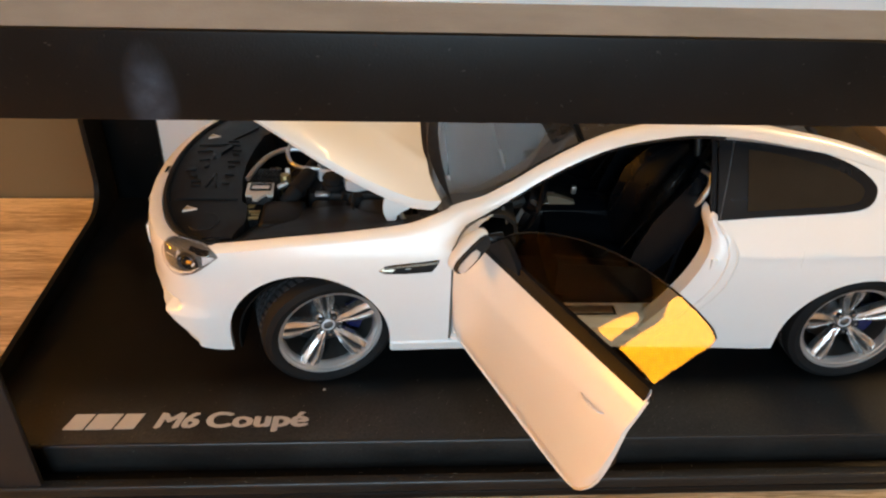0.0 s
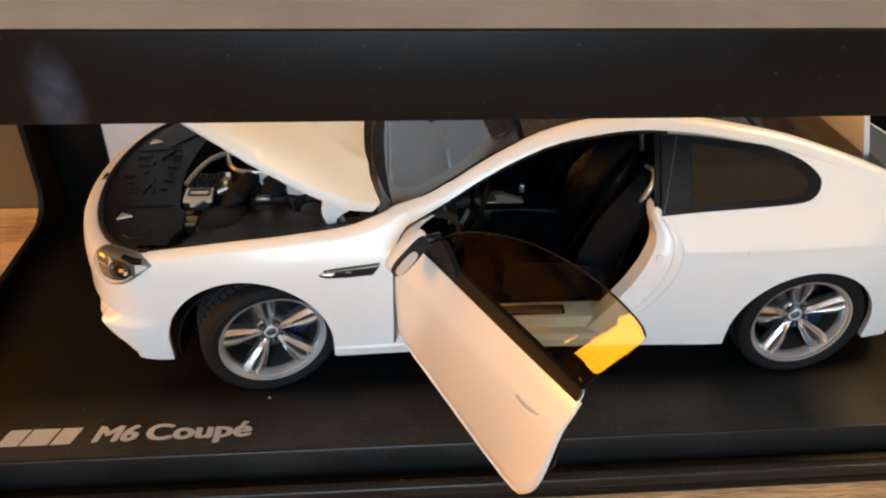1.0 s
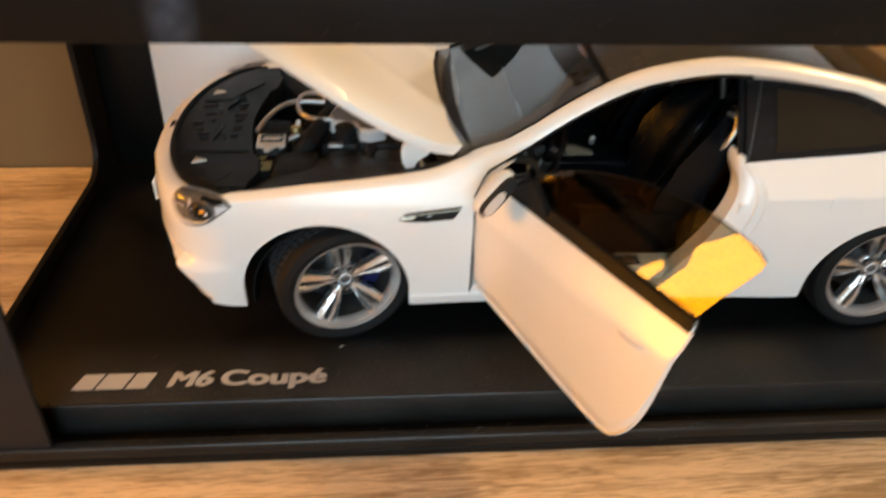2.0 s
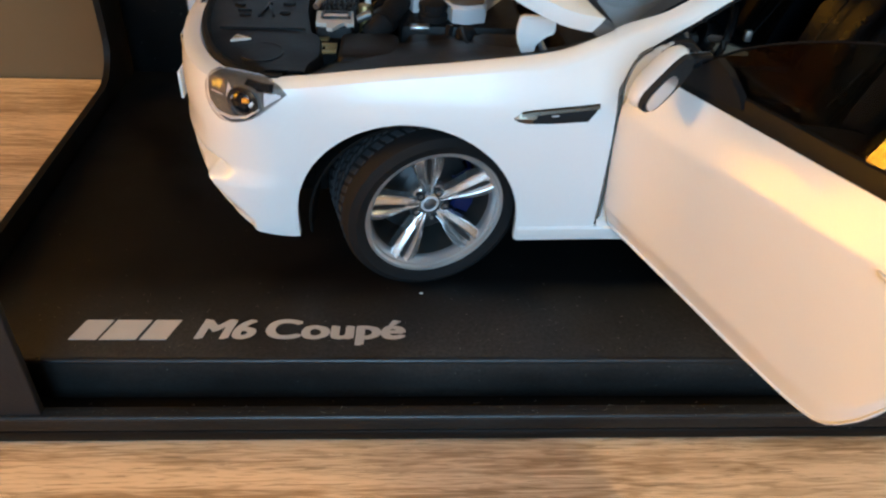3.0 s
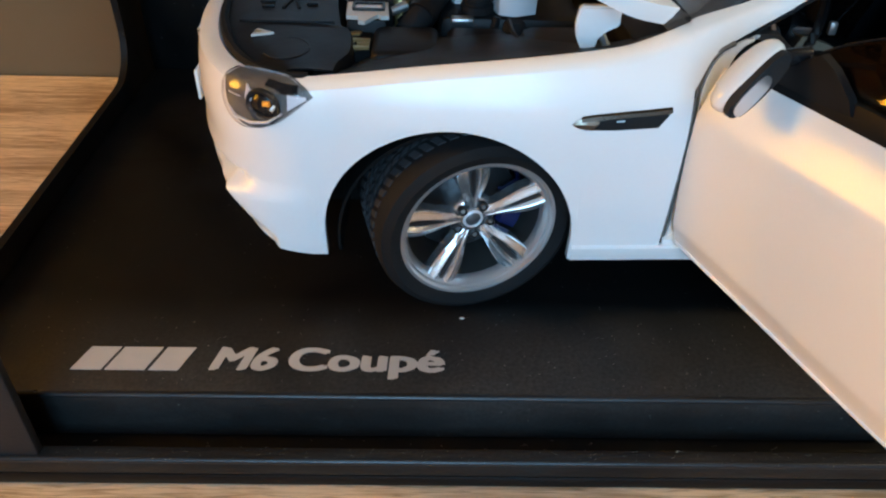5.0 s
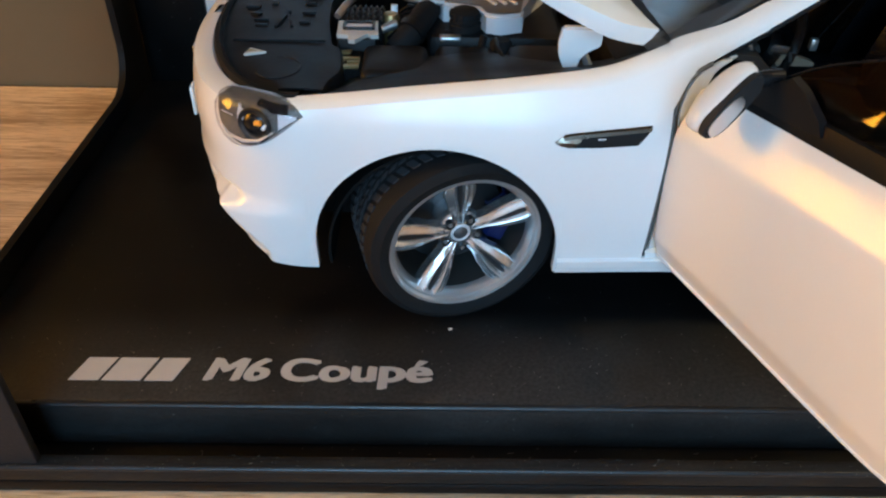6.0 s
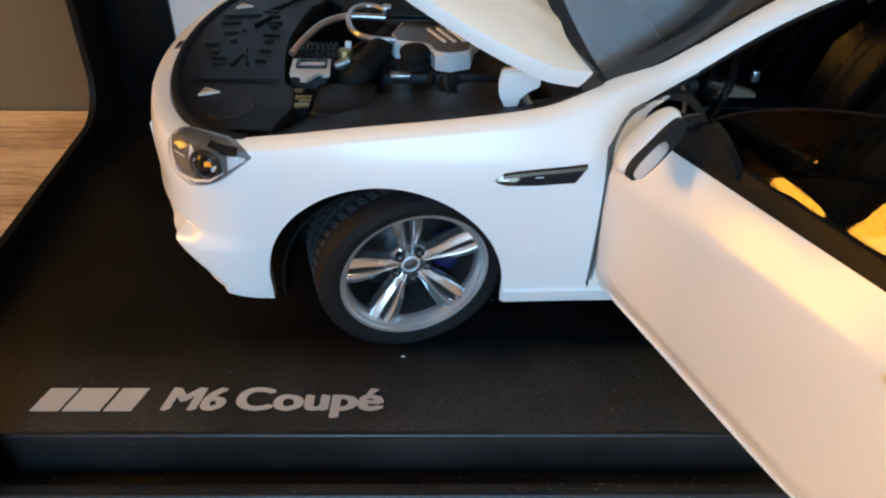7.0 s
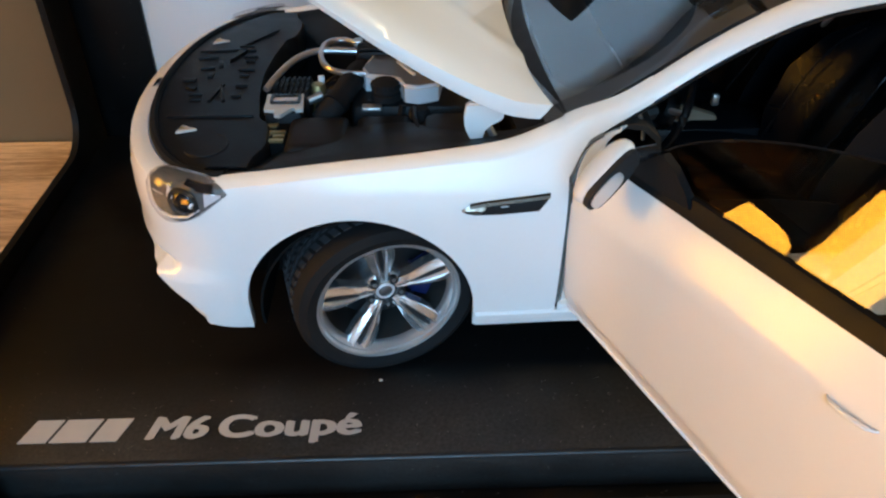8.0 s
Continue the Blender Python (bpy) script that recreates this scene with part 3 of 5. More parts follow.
def tail():
    rows = []
    for k in range(61):
        th = math.pi * k / 60
        s, c = math.sin(th), math.cos(th)
        w = along(WIDTH, TAIL_X)
        n = Vector((s * w, -c * TAIL_L, 0)).normalized()
        p = Vector((TAIL_X + TAIL_L * s**0.8, -w * c, 0))
        hi = lerp(along(ROOF, TAIL_X), 0.93, min(1, s * 1.3))
        rows.append([p - n * (along(INSET, min(z, 1.02)) + (0.5 * (z - 1.02) if z > 1.02 else 0)) + Vector((0, 0, z)) for z in (lerp(0.26, hi, j / 30) for j in range(31))])
    return rows


both("rear_quarter", lambda: grid(quarter_front()[:-1] + quarter_rear()), PAINT)
part("rear_bumper", thick(grid(tail()), 0.012), PAINT, car)


def jamb():
    """The white door frame behind the door's shut line, stepping inwards and forwards."""
    rows = []
    for k in range(41):
        z = lerp(0.225, 1.025, k / 40)
        x = along(SHUT, z)
        y = side(x, z)
        b = math.sin(math.pi * min(1, max(0, (z - 0.2) / 0.83))) ** 0.6
        rows.append([(x, -y, z), (x - 0.005, -y + 0.009, z), (x - 0.014, -y + 0.011, z), (x - 0.05 * b, -y + 0.014, z), (x - 0.055 * b, -y + 0.022, z), (x - 0.12 * b, -y + 0.028, z), (x - 0.165 * b, -y + 0.050, z), (x - 0.175 * b, -y + 0.13, z)])
    return rows


both("door_jamb", lambda: grid(jamb()), PAINT)
both("door_striker", lambda: box(1.965, 2.00, -0.905, -0.890, 0.74, 0.82, 0.006), PAINT, 0, "small white striker plate")

def front_jamb():
    """The white face of the door opening behind the wing's edge."""
    rows = []
    for k in range(29):
        z = lerp(0.33, 0.995, k / 28)
        x = along([(0.33, 0.668), (0.85, 0.668), (0.885, 0.674), (0.92, 0.690), (0.952, 0.712), (0.975, 0.742), (0.995, 0.785)], z)
        y = side(x, z)
        rows.append([(x, -y + 0.022, z), (x + 0.016, -y + 0.030, z), (x + 0.040, -y + 0.036, z), (x + 0.046, -y + 0.060, z), (x + 0.075, -y + 0.075, z), (x + 0.080, -y + 0.13, z)])
    return rows


both("front_jamb", lambda: grid(front_jamb()), PAINT, 0.006, "white front face of the door opening")

# strip along the foot of the side, from the front wheel to the door's rear
def foot_strip():
    rows = []
    for k in range(31):
        x = lerp(0.345, 1.70, k / 30)
        y = side(x, 0.29)
        rows.append([(x, -y + 0.010, 0.300), (x, -y - 0.004, 0.298), (x, -y - 0.010, 0.291), (x, -y - 0.006, 0.262), (x, -y + 0.006, 0.231), (x, -y + 0.022, 0.226)])
    return rows


both("side_sill", lambda: grid(foot_strip()), PAINT, 0.006, "white sill strip")
# sill under the door
SILL_ROW = [(0.236, 0.0), (0.25, -0.002), (0.285, -0.004), (0.318, 0.0), (0.326, 0.012), (0.327, 0.05), (0.335, 0.055), (0.385, 0.062), (0.395, 0.075), (0.397, 0.18)]
both("sill", lambda: grid([[(x, -(along(WIDTH, x) - 0.03) + d, z) for z, d in SILL_ROW] for x in (lerp(0.656, 1.80, k / 20) for k in range(21))]), PAINT)
both("sill_plate", lambda: box(1.0, 1.55, -0.80, -0.745, 0.398, 0.404, 0.002), STEEL, 0)
both("plate_border", lambda: box(0.985, 1.565, -0.812, -0.735, 0.3972, 0.4005, 0.001), DARK, 0)

# roof rails and pillars, roof, glass
RAIL = [(0.52, -0.855, 0.915), (0.62, -0.835, 0.950), (0.75, -0.80, 0.995), (0.92, -0.76, 1.078), (1.095, -0.725, 1.180), (1.271, -0.700, 1.270), (1.443, -0.680, 1.335), (1.64, -0.665, 1.373), (1.86, -0.655, 1.392), (2.13, -0.655, 1.372), (2.4, -0.665, 1.328), (2.6, -0.675, 1.288), (2.8, -0.709, 1.236), (3.0, -0.744, 1.174), (3.2, -0.776, 1.103), (3.4, -0.776, 1.043)]
RAIL_PTS = smoothed(RAIL, 6)


def rail():
    rows = []
    for p in RAIL_PTS:
        rows.append([p + Vector((0, 0.045, -0.035)), p + Vector((0, 0.018, -0.014)), p, p + Vector((0, 0.010, 0.022)) , p + Vector((0, 0.032, 0.045)), p + Vector((0, 0.060, 0.060)), p + Vector((0, 0.072, 0.058)), p + Vector((0, 0.076, 0.02))])
    return rows


both("roof_rail", lambda: grid(rail()), PAINT, 0.008)


def pillar_foot():
    """The skin between wing, door and screen pillar, which runs out into the rail."""
    rows = []
    for k in range(21):
        x = lerp(0.636, 0.93, k / 20)
        p = Vector((x, along([(q.x, q.y) for q in RAIL_PTS[:40]], x), along([(q.x, q.z) for q in RAIL_PTS[:40]], x)))
        w = min(1, max(0, (x - 0.645) / 0.24))
        w = w * w * (3 - 2 * w)
        lo, hi = along([(0.636, 0.86), (0.66, 0.90), (0.68, 0.935), (0.70, 0.962), (0.75, 0.992), (0.93, 1.08)], x), along([(0.636, 1.016), (0.70, 1.040), (0.78, 1.068), (0.93, 1.12)], x)
        row = []
        for j in range(13):
            v = j / 12
            if v < 0.67:
                z = lerp(lo, hi, v / 0.67)
                s = (-side(x, z), z)
            else:
                f = (v - 0.67) / 0.33
                s = (-side(x, hi) + 0.066 * f, hi + 0.018 * math.sin(f * math.pi / 2))
            r = along([(0, 0.0), (0.33, 0.008), (0.67, 0.030), (1, 0.066)], v), along([(0, -0.002), (0.33, 0.022), (0.67, 0.046), (1, 0.062)], v)
            row.append((x, lerp(s[0], p.y + r[0] - 0.003 * (1 - v), w), lerp(s[1], p.z + r[1] + 0.001, w)))
        rows.append(row)
    return rows


both("pillar_foot", lambda: grid(pillar_foot()), PAINT, 0.008)
both("door_seal", lambda: tube([p + Vector((0, 0.014, -0.012)) for p in RAIL_PTS if 0.66 < p.x < 2.0], 0.012, 6), TRIM, 0, "black rubber door seal")


def across(p, crown, n=14, drop=0.0, inward=0.072, bow=0.0):
    """Points from the left rail to the right one."""
    a = -p.y - inward
    return [(p.x - bow * (1 - (2 * k / n - 1) ** 2), -a + 2 * a * k / n, p.z + 0.060 - drop + crown * (1 - (2 * k / n - 1) ** 2)) for k in range(n + 1)]


roof_pts = [p for p in RAIL_PTS if 1.28 <= p.x <= 2.45]
part("roof", thick(grid([across(p, 0.03) for p in roof_pts]), 0.015), CARBON, car, "dark carbon roof panel")
screen = [p for p in RAIL_PTS if 0.58 <= p.x <= 1.285]
part("windscreen", grid([across(p, 0.006, inward=0.070, bow=0.04 * (1 - k / len(screen))) for k, p in enumerate(screen)]), SCREEN, car, "tinted grey windscreen")
part("windscreen_frit", thick(grid([across(p, 0.032, drop=0.022, inward=0.072, bow=0.06) for p in RAIL_PTS if 1.18 < p.x < 1.31]), 0.004), TRIM, car, "black band at the windscreen's top")


def on_screen(a, b, up):
    """A place on the windscreen: a from 0 (foot) to 1 (roof), b from -1 to 1."""
    f = min(max(a, 0), 1) * (len(screen) - 1)
    i = min(int(f), len(screen) - 2)
    p = screen[i].lerp(screen[i + 1], f - i)
    half = -p.y - 0.070
    return Vector((p.x - 0.04 * (1 - f / len(screen)) * (1 - b * b), half * b, p.z + 0.060 + 0.006 * (1 - b * b) + up))


def frit():
    rows = []
    for r in (0.0, 0.35, 0.7, 1.0):
        row = []
        for k in range(96):
            q = 2 * math.pi * k / 96
            c, s = math.cos(q), math.sin(q)
            m = 1 / max(abs(c), abs(s))
            e = (abs(c) ** 3.2 + abs(s) ** 3.2) ** (-1 / 3.2)
            a, b = lerp(m * s, 0.76 * e * s + 0.02, r), lerp(m * c * 0.985, 0.83 * e * c, r)
            row.append(on_screen(0.5 + 0.5 * a, b, -0.005))
        rows.append(row)
    return rows


part("screen_border", thick(grid(frit(), closed=True), 0.002), FRIT, car, "printed windscreen border, reflection painted into its grey")
back = [p for p in RAIL_PTS if 2.45 <= p.x <= 3.2]
part("rear_window", grid([across(p, 0.02, inward=0.075) for p in back]), DARK_PANE, car, "dark tinted rear window")
both("screen_trim", lambda: tube([p + Vector((0, 0.074, 0.060)) for p in RAIL_PTS if 0.6 < p.x < 1.28], 0.010, 5), TRIM, 0, "black windscreen trim")

# side window behind the door: black surround and a dark pane
Q_LOW = [(1.978, 1.004), (2.2, 1.022), (2.45, 1.040), (2.63, 1.054), (2.785, 1.08)]
Q_HIGH = [(1.978, 1.374), (2.06, 1.368), (2.2, 1.356), (2.35, 1.335), (2.58, 1.285), (2.68, 1.250), (2.75, 1.205), (2.785, 1.15)]


def side_pane(x0, x1, lift, drop, out):
    """A clean sheet on the body's side between the two curves, each drawn in a little, with a round tip."""
    rows = []
    bend = 2.47
    for k in range(25):
        x = lerp(x0, bend, k / 24)
        rows.append((x, along(Q_LOW, x) + lift, along(Q_HIGH, x) - drop))
    lo, hi = rows[-1][1:]
    tip = 1.15
    for k in range(1, 25):
        f = math.sin(math.pi / 2 * k / 24)
        x = lerp(bend, x1, f)
        under, over = lo + 0.075 * (x - bend), hi - (0.20 + 0.14 * f) * (x - bend)
        a, b = under + (tip - under) * (1 - (1 - f**7) ** 0.5), over + (tip - over) * (1 - (1 - f**6) ** 0.5)
        rows.append((x, a - 0.001, b + 0.001))
    return [[(x, -(side(x, z) + out), z) for z in (lerp(a, b, j / 14) for j in range(15))] for x, a, b in rows]


both("quarter_window_frame", lambda: grid(side_pane(1.978, 2.785, 0, 0, 0.004)), TRIM, 0.006, "gloss black window surround")
both("quarter_window", lambda: grid(side_pane(2.125, 2.715, 0.034, 0.048, 0.010)), SMOKED, 0.004, "dark smoked rear side window")
both("pillar_edge", lambda: tube([(1.985 + 0.20 * (z - 1.0), -(side(2.0, z) + 0.006), z) for z in (lerp(1.01, 1.36, k / 10) for k in range(11))], 0.0022, 5), COVER_TOP, 0, "thin dull pillar edge")

# ---- bonnet, door and boot lid, all open ----
def hood_sheet():
    rows = []
    for k in range(37):
        v = k / 36
        row = []
        for j in range(31):
            u = 2 * j / 30 - 1
            # front and rear edges are bowed in plan
            x0, x1 = -0.875 + 0.30 * abs(u) ** 3.2, 0.46 + 0.09 * abs(u) ** 2
            x = lerp(x0, x1, v)
            w = lerp(0.745, 0.80, min(1, v * 2.2)) if v < 0.9 else lerp(0.80, 0.755, (v - 0.9) * 10)
            y = w * u
            z = along([(-0.88, 0.85), (-0.6, 0.905), (-0.2, 0.955), (0.2, 0.985), (0.6, 1.01)], x) + 0.055 * (1 - abs(u) ** 2.4) - 0.045 * abs(u) ** 9 * (1 - v**3) + 0.075 * v**5 * abs(u) ** 3
            z += 0.012 * math.exp(-(((abs(u) - 0.52 + 0.10 * (1 - v)) / 0.09) ** 2))
            row.append((x, y, z))
        # side edges turn down
        (xa, ya, za), (xb, yb, zb) = row[0], row[-1]
        row = [(xa, ya - 0.002, za - 0.030 - 0.035 * v**2), (xa, ya - 0.008, za - 0.016 - 0.015 * v**2)] + row + [(xb, yb + 0.008, zb - 0.016 - 0.015 * v**2), (xb, yb + 0.002, zb - 0.030 - 0.035 * v**2)]
        rows.append(row)
    return rows


HINGE = Vector((0.47, 0, 0.985))
bonnet = part("bonnet", thick(grid(hood_sheet()), 0.022), PAINT, car, "raised white bonnet")
HOOD_TURN, HOOD_LIFT = 39.5, 0.065
bonnet.matrix_local = P(HINGE.x, 0, HINGE.z + HOOD_LIFT) @ pose(0, 0, 0, 0, HOOD_TURN, 0) @ P(*(-HINGE))
for sgn in (-1, 1):
    bm = flat([(x + 0.03, z) for x, z in ((0.282, 1.05), (0.272, 1.0), (0.276, 0.955), (0.300, 0.905), (0.337, 0.90), (0.334, 0.925), (0.342, 0.952), (0.365, 0.975), (0.41, 0.985), (0.41, 1.05))], 0.66 * sgn, 0.69 * sgn, axis="y")
    bmesh.ops.bevel(bm, geom=bm.edges[:], offset=0.006, segments=2, affect="EDGES")
    part("bonnet_hinge", bm, PAINT, car, "white bonnet hinge arm")
    part("hinge_link", tube([(0.385, 0.672 * sgn, 0.965), (0.405, 0.672 * sgn, 0.925), (0.425, 0.672 * sgn, 0.90)], 0.014, 8), STEEL, car, "grey slotted hinge link")

# door, drawn as if closed along x from its hinge, then swung out
DOOR_OPEN = 64.5
DOOR_AT = (0.654, -0.920, 0)
door = part("door", bmesh.new(), PAINT, car, "open white driver's door")
DOOR_L = 1.28


def door_outline(u):
    """Lower and upper edge of the door skin at u metres from its hinge."""
    lo = along([(0, 0.320), (0.4, 0.284), (0.80, 0.243), (0.97, 0.238), (1.06, 0.265), (1.13, 0.350), (1.19, 0.465), (1.235, 0.605), (1.265, 0.755), (1.28, 0.91)], u)
    hi = along([(0, 0.945), (0.05, 0.957), (0.2, 0.962), (0.6, 0.968), (1.0, 0.974), (1.28, 0.980)], u)
    return lo, hi


def door_skin():
    rows = []
    us = [DOOR_L * (k / 40) for k in range(36)] + [DOOR_L * (0.875 + 0.125 * math.sin(math.pi / 2 * k / 12)) for k in range(1, 13)]
    for u in us:
        lo, hi = door_outline(u)
        row = []
        for v in LEVELS:
            z = lerp(lo, hi, v)
            d = along(INSET, z) - 0.007 * math.exp(-((z - 0.80 - 0.03 * u) / 0.040) ** 2) + 0.022 * max(0, 1 - v / 0.13)
            row.append((u, d, z))
        rows.append(row)
    return rows


bm = thick(grid(door_skin()), 0.02)
part("door_skin", bm, PAINT, door)
# thickness of the door: edge band and lining
us = [DOOR_L * k / 30 for k in range(31)]
rim = [(u, door_outline(u)[0]) for u in us] + [(DOOR_L - 0.001, 0.96), (DOOR_L - 0.002, 0.995)]
bm = grid([[(u * 0.998, along(INSET, z) + 0.012, z + 0.002), (u * 0.985, along(INSET, z) + 0.032, z + 0.008), (u * 0.95, along(INSET, z) + 0.042, z + 0.03)] for u, z in rim])
part("door_edge", thick(bm, 0.004), PAINT, door)
bm = grid([[(u, 0.116 + 0.02 * math.sin(3 * v), lerp(door_outline(u)[0] + 0.08, door_outline(u)[1] - 0.01, v)) for v in (j / 10 for j in range(11))] for u in (0.02 + (DOOR_L - 0.12) * k / 24 for k in range(25))])
part("door_lining", thick(bm, 0.01), LEATHER, door, "black leather door lining")
# belt trim and pane with its surround
bm = grid([[(u, along(INSET, door_outline(u)[1]) - 0.004, door_outline(u)[1] - 0.004), (u, 0.098, door_outline(u)[1] + 0.022), (u, 0.106, door_outline(u)[1] + 0.046), (u, 0.128, door_outline(u)[1] + 0.048), (u, 0.135, door_outline(u)[1] - 0.02)] for u in (0.13 + (DOOR_L - 0.14) * k / 20 for k in range(21))])
part("belt_trim", thick(bm, 0.003), BAY, door, "black belt trim")
PANE_TOP = [(0.20, 1.04), (0.27, 1.10), (0.38, 1.16), (0.52, 1.215), (0.68, 1.26), (0.86, 1.292), (1.04, 1.305), (1.20, 1.302), (1.33, 1.285), (1.355, 1.27)]


def lean(z):
    return 0.112 + 0.50 * (z - 1.0) + 0.28 * (z - 1.0) ** 2 if z > 1.0 else 0.112


def pane():
    rows = []
    for k in range(33):
        u = lerp(0.20, 1.355, k / 32)
        hi = along(PANE_TOP, u)
        lo = 1.0 if u < 1.25 else lerp(1.02, 1.245, (u - 1.25) / 0.105)
        rows.append([(u, lean(z), z) for z in (lerp(lo, hi, v) for v in (j / 10 for j in range(11)))])
    return rows


window = part("door_window", thick(grid(pane()), 0.006), PANE, door, "frameless tinted door window")
part("window_edge", tube([(u, lean(z) + 0.003, z) for u, z in ((lerp(0.20, 1.355, k / 40), along(PANE_TOP, lerp(0.20, 1.355, k / 40))) for k in range(41))], 0.0045, 5), TRIM, window, "dark polished pane edge")
# mirror sail and mirror
bm = flat([(0.10, 0.955), (0.42, 0.985), (0.40, 1.02), (0.33, 1.075), (0.28, 1.095), (0.22, 1.05), (0.14, 0.99)], 0.088, 0.116, axis="y")
part("mirror_sail", bm, BAY, door, "gloss black mirror triangle")


def pod(cx, cy, cz, ax, ay, az, n=20, m=14, power=2.6):
    rows = []
    for k in range(m + 1):
        f = math.pi * k / m
        row = []
        for j in range(n):
            q = 2 * math.pi * j / n
            ex = lambda c: math.copysign(abs(c) ** (2 / power), c)
            row.append((cx + ax * ex(math.cos(f)), cy + ay * ex(math.sin(f)) * ex(math.cos(q)), cz + az * ex(math.sin(f)) * ex(math.sin(q))))
        rows.append(row)
    bm = grid(rows, closed=True)
    bmesh.ops.remove_doubles(bm, verts=bm.verts, dist=1e-4)
    return bm


def oval(cy, cz, ay, az, power=2.8, n=36):
    """A squarish oval of two coordinates."""
    out = []
    for k in range(n):
        c, s = math.cos(2 * math.pi * k / n), math.sin(2 * math.pi * k / n)
        out.append((cy + ay * math.copysign(abs(c) ** (2 / power), c), cz + az * math.copysign(abs(s) ** (2 / power), s)))
    return out


mirror = part("door_mirror", pod(0, -0.02, 0.0, 0.052, 0.122, 0.045, power=2.3), PAINT, door, "white door mirror housing", at=P(0.168, -0.010, 1.024, 40, 0, 2))
bm = flat(oval(-0.026, -0.004, 0.112, 0.040, 2.4), 0.028, 0.054, axis="x")
bmesh.ops.bevel(bm, geom=[e for e in bm.edges if all(v.co.x > 0.053 for v in e.verts)], offset=0.006, segments=2, affect="EDGES")
part("mirror_rim", bm, DARK, mirror, "black mirror rim")
part("mirror_glass", flat(oval(-0.060, -0.005, 0.066, 0.029), 0.053, 0.0565, axis="x"), MIRROR, mirror, "mirror glass")
part("mirror_base", tube(smoothed([(0.05, 0.13, -0.06), (0.035, 0.09, -0.03), (0.018, 0.05, -0.012)], 4), 0.024, 14), TRIM, mirror, "black mirror arm")
# handle
handle = part("door_handle", tube(smoothed([(1.02, 0.016, 0.834), (1.04, 0.000, 0.835), (1.09, -0.006, 0.838), (1.14, 0.000, 0.841), (1.16, 0.016, 0.842)], 4), [0.004] * 4 + [0.007] * 9 + [0.004] * 4, 10), PAINT, door, "white door handle")
part("handle_recess", tube([(1.05, 0.010, 0.822), (1.09, 0.008, 0.824), (1.13, 0.010, 0.827)], 0.004, 6), RUBBER, handle, "dark slit under the handle")
door.matrix_local = P(*DOOR_AT) @ pose(0, 0, 0, 0, 0, -DOOR_OPEN)

# boot lid, raised
bm = grid([[(lerp(0.0, 0.48 - 0.06 * abs(u) ** 3, v), (0.60 - 0.05 * (1 - v) ** 4) * u, 0.03 * (1 - u * u) - 0.02 * v * v) for u in (2 * j / 16 - 1 for j in range(17))] for v in (k / 10 for k in range(11))])
lid = part("boot_lid", thick(bm, 0.03), PAINT, car, "raised white boot lid")
lid.matrix_local = P(3.125, 0, 1.11) @ pose(0, 0, 0, 0, -113, 0)

# ---- wheels ----
TYRE_R, TYRE_W, RIM_R = 0.352, 0.384, 0.278
RECESS = 0.050  # how far the hub lies behind the rim's edge


